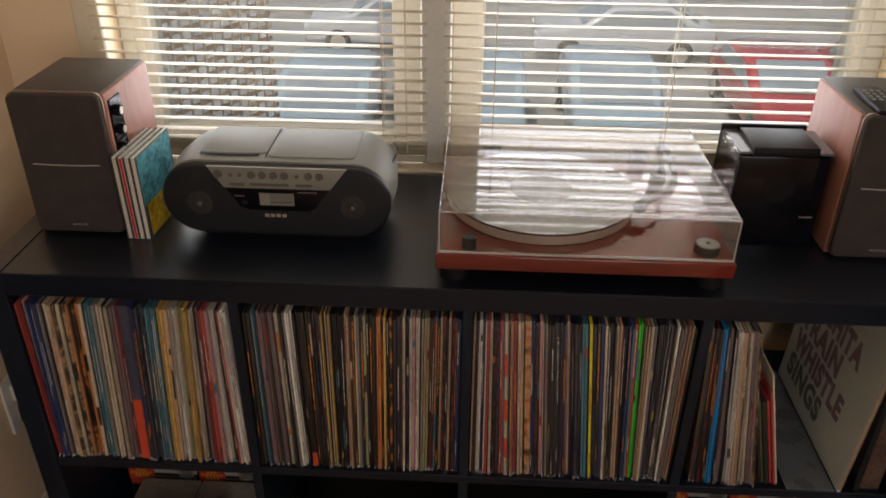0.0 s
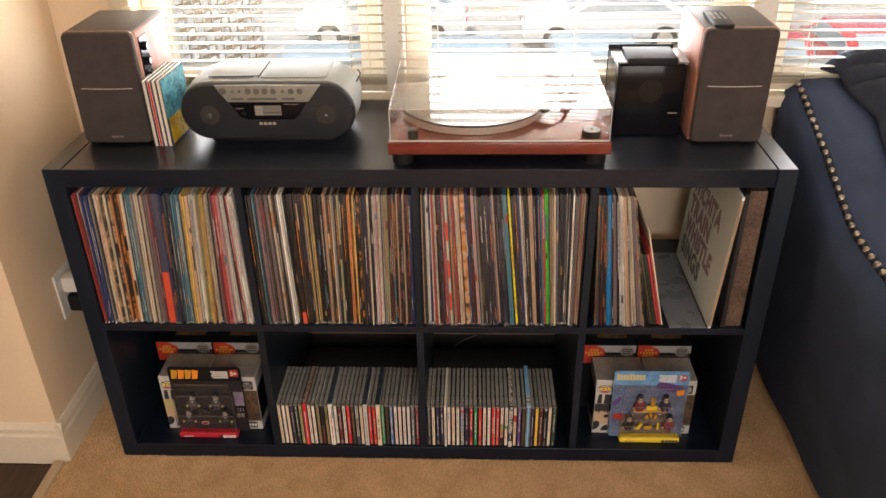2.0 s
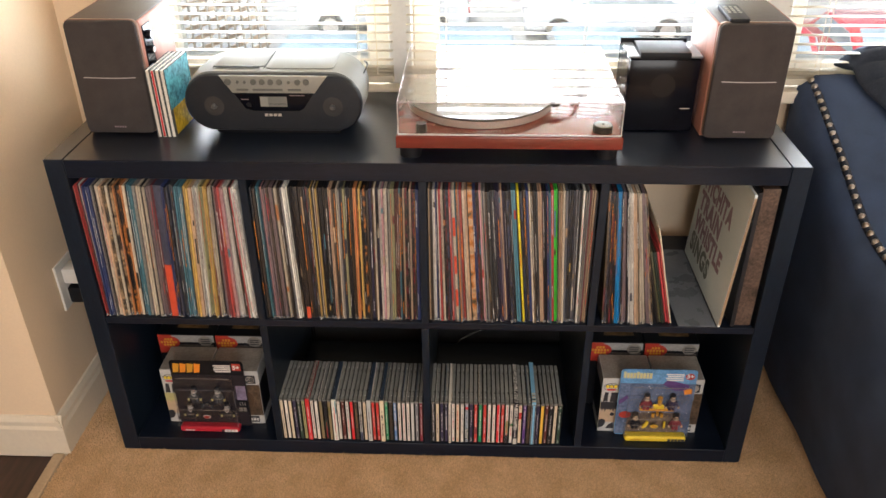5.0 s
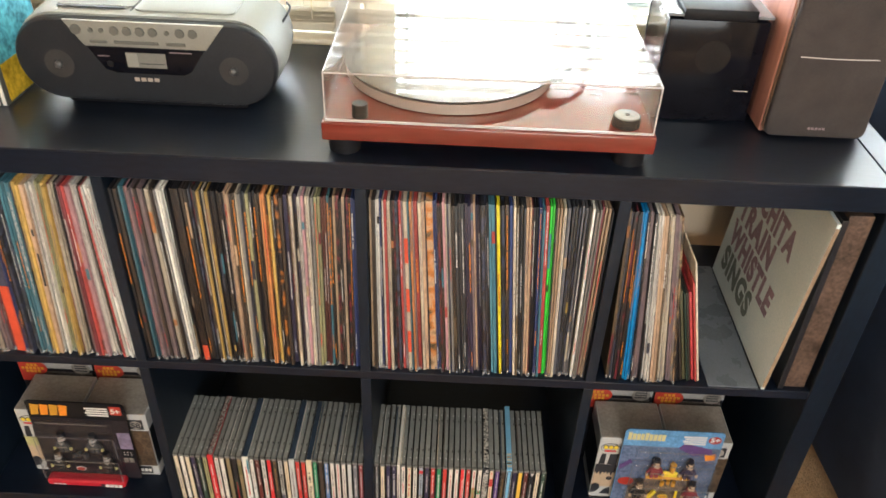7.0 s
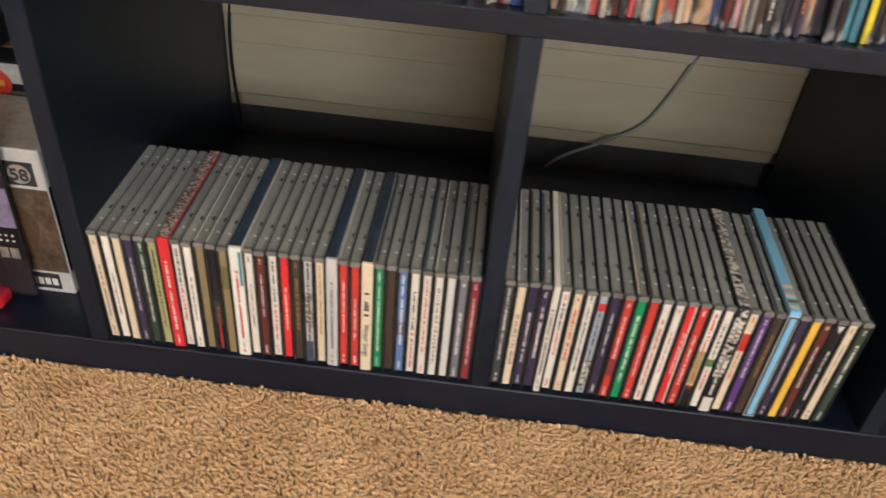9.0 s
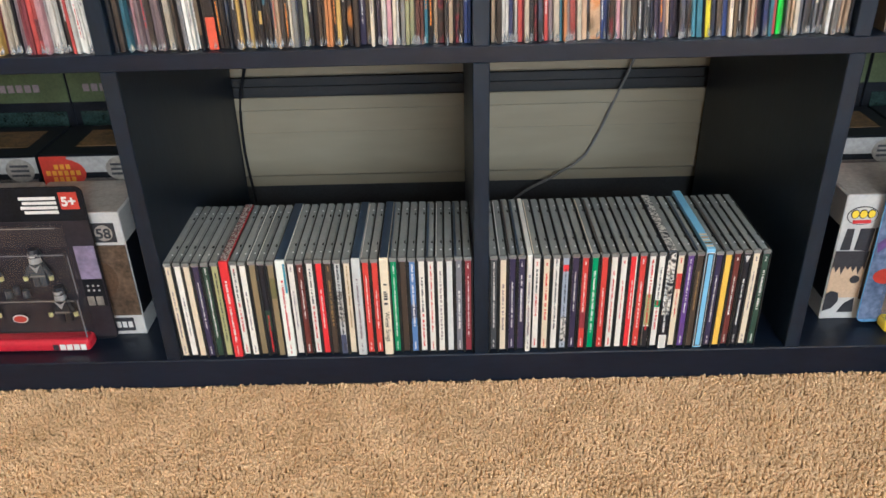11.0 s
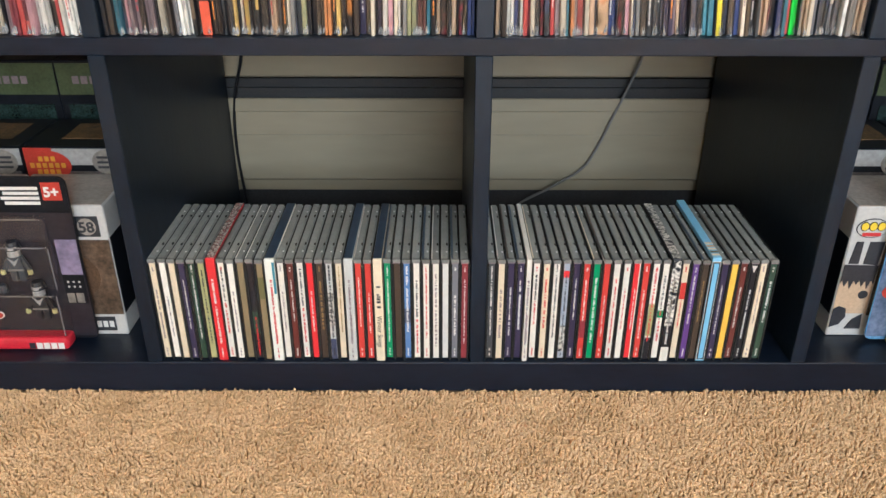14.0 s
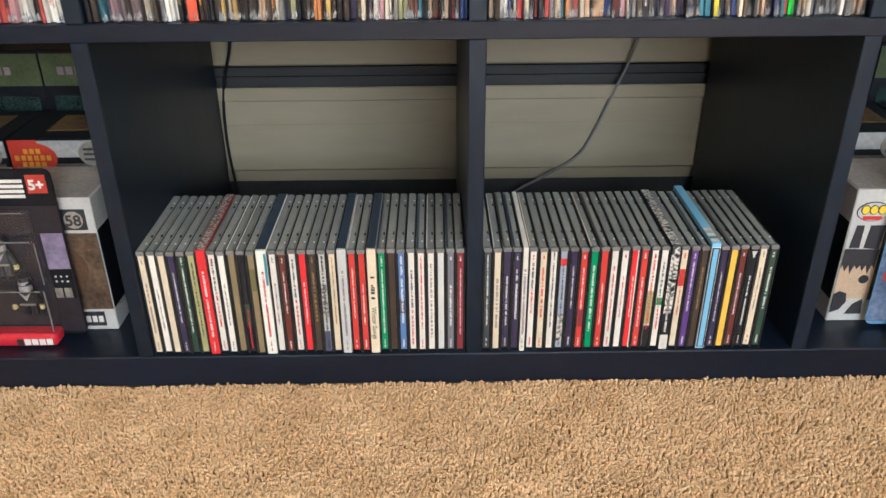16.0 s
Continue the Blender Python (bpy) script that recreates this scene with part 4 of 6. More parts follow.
# front, bulging a little
bm = B()
face = rounded(-w + 0.003, w - 0.003, zb + 0.001, h - 0.005, 0.0570, 10)
loops = []
for s, y in ((1.0, 0.014), (1.0, 0.006), (0.985, 0.001), (0.95, -0.003), (0.80, -0.005)):
    loops.append([bm.verts.new((x * (1 - (1 - s) * 0.42), y, (z - 0.072) * s + 0.072)) for x, z in face])
for a, b in zip(loops, loops[1:]):
    for i in range(len(face)):
        j = (i + 1) % len(face)
        bm.faces.new((a[i], b[i], b[j], a[j]))
bm.faces.new(loops[-1])
part("front", bm, CHARCOAL, bb, "dark rounded front", 45)
for sx, nm in ((-0.118, "loudspeaker"), (0.120, "loudspeaker")):
    sp = B()
    for r0, r1, y in ((0.045, 0.038, -0.0050), (0.034, 0.014, -0.0060)):
        cyl(sp, r0, r1, 0.003, pose(sx, y + 0.0016, 0.066, 90, 0, 0), 36)
    lsp = part(nm, sp, CONE, bb, "round dark speaker cone", 30)
    bm = B()
    bmesh.ops.create_uvsphere(bm, u_segments=14, v_segments=8, radius=0.0055, matrix=pose(sx, -0.008, 0.066))
    part("dust_cap", bm, CONECAP, lsp, "small grey cone centre", 40)
pan = part("control_panel", prism(B(), [(-0.100, 0.1285), (0.113, 0.1285), (0.086, 0.094), (-0.077, 0.094)], -0.0072, -0.001, "y", 0.0012), SILVER_DARK, bb, "silver button panel", 30)
for x, r in ((-0.084, 0.0075), (-0.064, 0.0035), (-0.050, 0.0035), (-0.033, 0.0065), (-0.016, 0.0065), (0.001, 0.0065), (0.018, 0.0065), (0.037, 0.0035), (0.054, 0.0065), (0.071, 0.0065)):
    bm = B()
    cyl(bm, r, r * 0.85, 0.003, pose(x, -0.0085, 0.1160, 90, 0, 0), 18)
    part("button", bm, BUTTON, pan, smooth=30)
for x0, x1 in ((-0.068, -0.044), (-0.036, 0.024), (0.034, 0.060)):
    part("button", block(B(), x0, x1, -0.0092, -0.007, 0.0985, 0.103, 0.001), BUTTON, pan)
dis = part("display_window", prism(B(), [(-0.074, 0.0925), (0.083, 0.0925), (0.062, 0.062), (0.052, 0.057), (-0.040, 0.057), (-0.055, 0.062)], -0.0068, -0.001, "y", 0.001), GLOSSBLACK, bb, "glossy black display window", 30)
scr = part("screen", block(B(), -0.024, 0.030, -0.0076, -0.0066, 0.066, 0.087, 0.0006), LCD, dis, "grey display")
# glare on the screen, laid on as a pale plate
part("screen_glare", block(B(), -0.023, -0.008, -0.0079, -0.0076, 0.067, 0.086), SILVER_DARK, scr, "pale patch painted as glare on the display's left end")
part("screen_line", block(B(), -0.006, 0.028, -0.0079, -0.0076, 0.0715, 0.0725), CHARCOAL, scr)
part("print", block(B(), 0.036, 0.066, -0.0072, -0.0068, 0.0885, 0.0900), INKG, dis)
part("print", block(B(), -0.062, -0.046, -0.0072, -0.0068, 0.0800, 0.0815), INKG, dis)
bm = B()
cyl(bm, 0.005, 0.004, 0.003, pose(-0.047, -0.007, 0.070, 90, 0, 0), 16)
part("socket", bm, BLACKPL, dis)
bm = B()
for i in range(4):
    block(bm, -0.018 + 0.009 * i, -0.0115 + 0.009 * i, -0.0066, -0.0050, 0.046, 0.0510)
part("badge", bm, ALU, bb, "silver badge of plain bars")
part("cassette_slot", block(B(), -0.118, -0.026, 0.030, 0.037, h + 0.0012, h + 0.0026, 0.0004), BLACKPL, bb, "dark slot of the cassette door")
for k in range(3):
    part("key", block(B(), -0.112 + 0.028 * k, -0.087 + 0.028 * k, 0.0375, 0.041, h + 0.001, h + 0.0034, 0.0006), SILVER_DARK, bb)
part("lid_seam", block(B(), -0.0155, -0.0145, 0.022, 0.165, h + 0.0012, h + 0.0026), BLACKPL, bb, "dark joint between the lids")
part("disc_lid", prism(B(), rounded(-0.013, 0.122, 0.026, 0.170, 0.012, 4), h - 0.001, h + 0.0018, "z", 0.0010), SILVER, bb, "silver disc lid", 40)
part("cassette_door", prism(B(), rounded(-0.122, -0.017, 0.042, 0.170, 0.008, 4), h - 0.001, h + 0.0018, "z", 0.0010), SILVER, bb, "silver cassette door", 40)
tube("handle", [(0.172, 0.10, 0.104), (0.176, 0.15, 0.112), (0.168, 0.175, 0.112)], 0.0016, BLACKPL, bb)

# turntable
tt = thing("turntable", (0.8965, 0.190, TOP), "cherry-red turntable under a clear dust cover", "turntable")
hw, hd = 0.2135, 0.176
PZ0, PZ1 = 0.0245, 0.0495
part("plinth", block(B(), -hw, hw, -hd, hd, PZ0, PZ1, 0.0025, 3), CHERRY, tt, "glossy cherry-red plinth", 40)
for sx in (-1, 1):
    for sy in (-1, 1):
        bm = B()
        cyl(bm, 0.0210, 0.0220, 0.0247, pose(sx * (hw - 0.026), sy * (hd - 0.03), 0.0124), 28)
        part("foot", bm, BLACKPL, tt, "round black foot", 35)
PC = (-0.054, 0.006)
bm = B()
cyl(bm, 0.148, 0.150, 0.015, pose(PC[0], PC[1], PZ1 + 0.0095), 96)
pl = part("platter", bm, ALU, tt, "aluminium platter", 35)
bm = B()
cyl(bm, 0.146, 0.146, 0.003, pose(PC[0], PC[1], PZ1 + 0.0185), 96)
part("mat", bm, BLACKPL, pl, "dark platter mat", 35)
vd = thing("vinyl_disc", (0.8965 + PC[0], 0.190 + PC[1], TOP + PZ1 + 0.0202), "black vinyl disc lying on the turntable", "record")
bm = B()
cyl(bm, 0.1515, 0.1515, 0.0015, pose(0, 0, 0.0009), 96)
part("disc", bm, VINYL, vd, smooth=35)
for r in (0.06, 0.075, 0.09, 0.104, 0.118, 0.132, 0.145):
    bm = B()
    bmesh.ops.create_cone(bm, cap_ends=False, segments=96, radius1=r, radius2=r - 0.0015, depth=0.0003, matrix=pose(0, 0, 0.0018))
    part("groove", bm, VINYL, vd)
bm = B()
cyl(bm, 0.05, 0.05, 0.0004, pose(0, 0, 0.0019), 48)
part("label", bm, LABELPAPER, vd, "grey paper centre label")
bm = B()
cyl(bm, 0.0036, 0.003, 0.014, pose(PC[0], PC[1], PZ1 + 0.0275), 12)
part("spindle", bm, CHROME, tt, smooth=30)
for x, y, r, hh, cap in ((-0.166, -0.152, 0.0105, 0.018, None), (0.178, -0.142, 0.0185, 0.013, ALU)):
    bm = B()
    cyl(bm, r, r * 0.96, hh, pose(x, y, PZ1 + hh / 2), 28)
    k = part("knob", bm, BLACKPL, tt, "round black knob", 35)
    if cap:
        bm = B()
        cyl(bm, r * 0.9, r * 0.85, 0.0012, pose(x, y, PZ1 + hh + 0.0005), 28)
        part("knob_cap", bm, SILVER_DARK, k)
        bm = B()
        cyl(bm, 0.003, 0.003, 0.001, pose(x, y, PZ1 + hh + 0.0014), 12)
        part("knob_mark", bm, BLACKPL, k)
ARMGREY = mat("dull_arm_metal", (0.16, 0.16, 0.16), 0.4, metal=0.7, var=0.1)
arm = part("tonearm_base", B(), BLACKPL, tt)
bm = bmesh.new()
cyl(bm, 0.024, 0.022, 0.016, pose(0.160, 0.095, PZ1 + 0.008), 28)
cyl(bm, 0.012, 0.011, 0.022, pose(0.160, 0.095, PZ1 + 0.027), 20)
bm.to_mesh(arm.data)
bm.free()
tube("tonearm", [(0.163, 0.135, PZ1 + 0.034), (0.160, 0.095, PZ1 + 0.034), (0.148, 0.02, PZ1 + 0.033), (0.132, -0.012, PZ1 + 0.032), (0.110, -0.036, PZ1 + 0.030)], 0.0042, ARMGREY, tt, "slim grey tonearm")
bm = B()
cyl(bm, 0.011, 0.011, 0.022, pose(0.164, 0.150, PZ1 + 0.034, 90, 0, 0), 20)
part("counterweight", bm, BLACKPL, tt, smooth=35)
bm = block(B(), -0.008, 0.008, -0.022, 0.010, -0.006, 0.004, 0.0015)
block(bm, -0.006, 0.006, -0.020, -0.002, -0.014, -0.006, 0.001)
bm.transform(pose(0.102, -0.044, PZ1 + 0.029, 0, 0, -42))
part("headshell", bm, BLACKPL, tt, "black headshell with cartridge")
bm = B()
block(bm, 0.0, 0.014, -0.0008, 0.0008, 0.0, 0.0016)
bm.transform(pose(0.112, -0.050, PZ1 + 0.029, 0, -20, -20))
part("finger_lift", bm, CHROME, tt)
dc = part("dust_cover", B(), COVER_TOP, tt, "clear acrylic dust cover, closed")
bm = bmesh.new()
cz0, cz1, ci, cw = PZ1 + 0.001, PZ1 + 0.067, 0.003, 0.209
cy0, cy1 = -hd + 0.006, hd - 0.002
block(bm, -cw, cw, cy0, cy1, cz1 - ci, cz1, 0.0012, 2)
bmesh.ops.recalc_face_normals(bm, faces=bm.faces)
bm.to_mesh(dc.data)
bm.free()
dc.visible_shadow = False
for q in ((-cw, cw, cy0, cy0 + ci, cz0, cz1 - ci - 0.0002), (-cw, cw, cy1 - ci, cy1, cz0, cz1 - ci - 0.0002),
          (-cw, -cw + ci, cy0 + ci + 0.0002, cy1 - ci - 0.0002, cz0, cz1 - ci - 0.0002), (cw - ci, cw, cy0 + ci + 0.0002, cy1 - ci - 0.0002, cz0, cz1 - ci - 0.0002)):
    part("cover_wall", block(B(), *q), ACRYLIC, dc, "clear acrylic wall of the cover").visible_shadow = False
# opaque pale strips draw the highlights on the cover's polished edges
for nm, q in (("cover_edge", (-cw, cw, cy0 - 0.0006, cy0 - 0.0001, cz1 - 0.0025, cz1 - 0.0008)), ("cover_edge", (-cw, cw, cy0 - 0.0012, cy0 + 0.002, cz0 - 0.0008, cz0 + 0.0014)),
              ("cover_edge", (-cw - 0.0006, -cw + 0.0012, cy0 - 0.0008, cy0 - 0.0001, cz0, cz1)), ("cover_edge", (cw - 0.0012, cw + 0.0006, cy0 - 0.0008, cy0 - 0.0001, cz0, cz1)),
              ("cover_edge", (-cw - 0.0006, -cw - 0.0001, cy0, cy1, cz1 - 0.003, cz1 - 0.0005)), ("cover_edge", (cw + 0.0001, cw + 0.0006, cy0, cy1, cz1 - 0.003, cz1 - 0.0005))):
    part(nm, block(B(), *q), EDGE, dc, "pale strip drawn as the highlight on the polished edge")
for sx in (-0.13, 0.13):
    part("hinge", block(B(), sx - 0.016, sx + 0.016, hd + 0.0002, hd + 0.012, PZ1 - 0.02, PZ1 + 0.02, 0.003), BLACKPL, tt)

# acrylic case with a black box in it
ac = thing("display_case", (1.203, 0.165, TOP), "clear acrylic case holding a glossy black box", "case")
part("black_box", block(B(), -0.067, 0.070, 0.002, 0.075, 0.002, 0.150, 0.002, 2), GLOSSBLACK, ac, "glossy black box", 40)
part("cap", block(B(), -0.049, 0.050, 0.001, 0.085, 0.150, 0.165, 0.002, 2), BLACKPL, ac, "matt black cap", 40)
part("back_board", block(B(), -0.074, 0.060, 0.094, 0.100, 0.002, 0.166, 0.001), BLACKPL, ac)
p = part("shell", block(B(), -0.0735, -0.0705, 0.0, 0.094, 0.0, 0.158), ACRYLIC, ac, "clear acrylic side")
p.visible_shadow = False
p = part("shell", block(B(), 0.0715, 0.0745, 0.0, 0.094, 0.0, 0.158), ACRYLIC, ac, "clear acrylic side")
p.visible_shadow = False
p = part("shell", block(B(), -0.0705, -0.0495, 0.0, 0.094, 0.1545, 0.158), GREYEDGE, ac, "polished grey top edge")
p = part("shell", block(B(), 0.0505, 0.0715, 0.0, 0.094, 0.1545, 0.158), GREYEDGE, ac, "polished grey top edge")
bm = B()
cyl(bm, 0.024, 0.024, 0.0006, pose(0.002, 0.0012, 0.098, 90, 0, 0), 36)
part("disc_mark", bm, mat("dim_round_print", (0.011, 0.011, 0.013), 0.2, spec=0.25), ac, "faint round mark")
part("catch", block(B(), 0.040, 0.060, -0.0046, -0.004, 0.052, 0.0535), ALU, ac)

# ---- boxed toys in the lower compartments ----
BOXWHITE = mat("white_printed_card", (0.54, 0.53, 0.50), 0.35, var=0.08, scale=30, fine=300)
BOXGREY = mat("grey_printed_card", (0.22, 0.20, 0.17), 0.4, var=0.35, scale=30, fine=200)
BOXRED = mat("red_printed_card", (0.42, 0.04, 0.025), 0.35, var=0.15, scale=40, fine=300)
BOXGREEN = mat("olive_printed_card", (0.075, 0.095, 0.042), 0.35, var=0.25, scale=40, fine=300)
BOXDARK = mat("dark_printed_card", (0.008, 0.009, 0.012), 0.4, var=0.4, scale=40, fine=300, spec=0.25)
SKIN = mat("beige_print", (0.55, 0.40, 0.26), 0.4, var=0.12, scale=60)
PURPLE = mat("purple_print", (0.015, 0.012, 0.017), 0.5, var=0.4, scale=40, fine=150)
STRIPRED = mat("crimson_printed_card", (0.50, 0.018, 0.035), 0.3, var=0.12, scale=40)
BLUESTAGE = mat("blue_purple_print", (0.10, 0.17, 0.30), 0.4, var=0.5, scale=30, fine=160, color2=(0.20, 0.25, 0.38))
SKYBLUE = mat("blue_printed_card", (0.13, 0.30, 0.52), 0.35, var=0.35, scale=22, fine=200)
STAGE = mat("dim_stage_print", (0.10, 0.085, 0.075), 0.4, var=0.5, scale=60, fine=240)


def oval(bm, x, z, rx, rz, y, seg=24):
    """A thin upright oval plate."""
    cyl(bm, 1, 1, 0.0004, pose(x, y, z, 90, 0, 0) @ Matrix.Diagonal((rx, rz, 1, 1)), seg)
    return bm


BOXTOP = mat("beige_grey_printed_card", (0.36, 0.32, 0.27), 0.4, var=0.22, scale=24, fine=200)
WINDOWPRINT = mat("dim_window_print", (0.085, 0.060, 0.042), 0.3, var=0.55, scale=35, fine=180, color2=(0.17, 0.115, 0.075))
STRAW = mat("straw_print", (0.50, 0.46, 0.20), 0.4, var=0.2, scale=60)


def figure_box(x, y, number, hair):
    """White window box for a vinyl figure."""
    b = thing("figure_box", (x, y, Z1), "white window box for a vinyl figure, with a grey top", "toy box", "figure boxes")
    w, d, h = 0.0572, 0.09, 0.1625
    part("carton", block(B(), -w, w, 0.002, d, 0, h, 0.0012), BOXWHITE, b, "white card carton")
    for sg in (-1, 1):
        part("side_print", block(B(), sg * (w + 0.0002) - 0.0003, sg * (w + 0.0002) + 0.0003, 0.004, d - 0.0005, 0.028, 0.124), BOXDARK, b, "dark printed side")
    part("top_print", block(B(), -w + 0.002, w - 0.002, 0.003, d - 0.001, h, h + 0.0006), BOXTOP, b, "grey printed top")
    part("window", block(B(), -w + 0.040, w - 0.0005, 0.0006, 0.0018, 0.028, 0.122), WINDOWPRINT, b, "dim brown window of the carton")
    e = -w + 0.001
    part("art", prism(B(), [(e + 0.004, 0.094), (e + 0.015, 0.094), (e + 0.015, 0.121), (e + 0.007, 0.121)], 0.0010, 0.0019, "y"), INKK, b, "black printed stripe")
    part("art", prism(B(), [(e + 0.020, 0.094), (e + 0.036, 0.092), (e + 0.038, 0.121), (e + 0.022, 0.121)], 0.0010, 0.0019, "y"), INKK, b, "black printed stripe")
    part("art", block(B(), e, e + 0.038, 0.0014, 0.0019, 0.030, 0.078), SKIN, b, "beige printed patch")
    zig = [(e, 0.093), (e, 0.070)] + [(e + 0.0032 * k + 0.0018, 0.062 + 0.003 * (k % 3) if k % 2 else 0.073) for k in range(12)] + [(e + 0.038, 0.092)]
    part("art", prism(B(), zig[::-1], 0.0008, 0.0013, "y"), hair, b, "jagged printed shape")
    part("art", oval(B(), e + 0.029, 0.055, 0.0055, 0.0052, 0.0009), INKK, b, "dark printed spot")
    part("art", prism(B(), [(e, 0.036), (e + 0.006, 0.040), (e + 0.014, 0.037), (e + 0.016, 0.026), (e + 0.010, 0.016), (e, 0.012)], 0.0007, 0.0012, "y"), INKK, b, "dark printed shape")
    part("art", prism(B(), [(e + 0.018, 0.010), (e + 0.036, 0.010), (e + 0.034, 0.029), (e + 0.024, 0.022)], 0.0008, 0.0019, "y"), INKK, b, "black printed patch")
    part("figure", oval(B(), 0.020, 0.078, 0.020, 0.024, 0.0003), mat("dim_brown_print", (0.10, 0.06, 0.035), 0.4, var=0.4, scale=50), b, "blurred beige figure behind the window")
    lg = part("logo", oval(B(), -w + 0.021, 0.1375, 0.0175, 0.0115, 0.0014), INKK, b, "black and yellow round logo")
    part("logo_face", oval(B(), -w + 0.021, 0.1375, 0.0165, 0.0105, 0.0009), BOXWHITE, lg)
    for k in range(3):
        part("logo_bar", oval(B(), -w + 0.012 + 0.009 * k, 0.140, 0.0048, 0.0056, 0.0004), INKK, lg)
        part("logo_bar", oval(B(), -w + 0.012 + 0.009 * k, 0.140, 0.0038, 0.0046, -0.0001), INKY, lg)
    part("logo_bar", block(B(), -w + 0.011, -w + 0.031, -0.0002, 0.0006, 0.1285, 0.1325), INKR, lg, "red plain bar")
    nb = part("number_plate", block(B(), w - 0.034, w - 0.008, 0.0008, 0.0018, 0.126, 0.150), INKK, b, "black plate with a pale ring")
    part("ring", oval(B(), w - 0.021, 0.138, 0.010, 0.010, 0.0005), BOXTOP, nb)
    if number:
        fc = bpy.data.curves.new("digits", "FONT")
        fc.body, fc.size, fc.extrude, fc.align_x = number, 0.017, 0.0002, "CENTER"
        fc.offset = 0.0004
        tmp = bpy.data.objects.new("tmp", fc)
        me = bpy.data.meshes.new_from_object(tmp)
        bpy.data.objects.remove(tmp)
        me.materials.clear()
        me.materials.append(INKK)
        p = part("number", me, None, nb)
        p.matrix_basis = pose(w - 0.021, -0.0002, 0.132, 90, 0, 0)
    pl = part("name_plate", block(B(), w - 0.044, w - 0.012, 0.0008, 0.0018, 0.006, 0.024), INKK, b, "black plate with pale bars")
    bm = B()
    for i in range(4):
        block(bm, w - 0.040 + 0.007 * i, w - 0.035 + 0.007 * i, 0.0003, 0.0008, 0.011, 0.019)
    part("bars", bm, INKW, pl)
    return b


figure_box(0.1585, 0.0535, "", STRAW)
figure_box(0.2765, 0.0535, "58", INKK)
figure_box(1.1935, 0.0535, "", INKK)
figure_box(1.3110, 0.0535, "", INKK)


BOXBAND = mat("silver_grey_printed_card", (0.34, 0.33, 0.31), 0.35, var=0.2, scale=20, fine=200)
AMBER = mat("amber_toy_plastic", (0.62, 0.30, 0.03), 0.3, var=0.15, scale=40)


def toy_carton(x0, x1, y):
    """Dark carton with a red badge and a pale band at the top of its front."""
    b = thing("toy_carton", ((x0 + x1) / 2, y, Z1), "dark toy carton with a red badge and a pale band", "toy box", "dark toy cartons")
    w = (x1 - x0) / 2 - 0.0008
    h = 0.193
    part("carton", block(B(), -w, w, 0.002, 0.105, 0, h, 0.0012), BOXDARK, b)
    part("band", block(B(), -w + 0.03, w - 0.001, 0.0008, 0.0019, h - 0.022, h - 0.002), BOXBAND, b, "pale band")
    part("badge_panel", block(B(), -w + 0.001, -w + 0.034, 0.0006, 0.0019, h - 0.055, h - 0.001), BOXRED, b, "red corner panel")
    bd = part("badge", oval(B(), -w + 0.028, h - 0.022, 0.026, 0.018, 0.0001), BOXRED, b, "red oval badge")
    bm = B()
    for r, (n, zz) in enumerate(((3, 0.008), (6, 0.0), (4, -0.008))):
        for i in range(n):
            block(bm, -w + 0.028 - n * 0.0036 + 0.0072 * i, -w + 0.028 - n * 0.0036 + 0.0072 * i + 0.005, -0.0006, -0.0001, h - 0.025 + zz, h - 0.019 + zz)
    part("badge_bars", bm, AMBER, bd, "amber plain bars")
    sl = part("seal", oval(B(), w - 0.022, h - 0.018, 0.017, 0.015, 0.0002), BOXGREY, b, "round grey seal")
    bm = B()
    for i, zz in enumerate((0.006, 0.0, -0.006)):
        block(bm, w - 0.033, w - 0.011, -0.0004, 0.0, h - 0.0195 + zz, h - 0.0168 + zz)
    part("seal_bars", bm, INKK, sl)
    part("top_art", block(B(), -w * 0.4, w * 0.7, 0.03, 0.085, h, h + 0.0006), mat("tan_art_print", (0.16, 0.09, 0.035), 0.4, var=0.7, scale=60), b, "tan printed picture on the top")
    part("front_art", block(B(), -w + 0.036, w - 0.004, 0.0010, 0.0019, 0.02, h - 0.03), STAGE, b)
    return b


def tall_carton(x0, x1, y):
    b = thing("toy_carton", ((x0 + x1) / 2, y, Z1), "dark toy carton with an olive band, at the back", "toy box", "back toy cartons")
    w = (x1 - x0) / 2 - 0.001
    part("carton", block(B(), -w, w, 0.002, 0.10, 0, 0.262, 0.0012), BOXDARK, b)
    part("band", block(B(), -w + 0.002, w - 0.002, 0.0006, 0.0019, 0.218, 0.258), BOXGREEN, b, "olive band")
    bm = B()
    for i in range(7):
        block(bm, -0.04 + 0.011 * i, -0.032 + 0.011 * i, 0.0001, 0.0006, 0.232, 0.242)
    part("print", bm, INKG, b, "pale plain bars")
    part("art", block(B(), -w + 0.01, w - 0.01, 0.0008, 0.0019, 0.04, 0.205), mat("dim_green_print", (0.02, 0.035, 0.03), 0.25, var=0.7, scale=35), b)
    return b


for a, b in ((0.068, 0.2085), (0.2095, 0.329)):
    toy_carton(a, b, 0.150)
    tall_carton(a - 0.004, b, 0.275)
for a, b in ((1.113, 1.243), (1.244, 1.374)):
    toy_carton(a, b, 0.150)
    tall_carton(a, b + 0.002, 0.275)


def rod(*a):
    bm = B()
    cyl(bm, *a)
    return bm


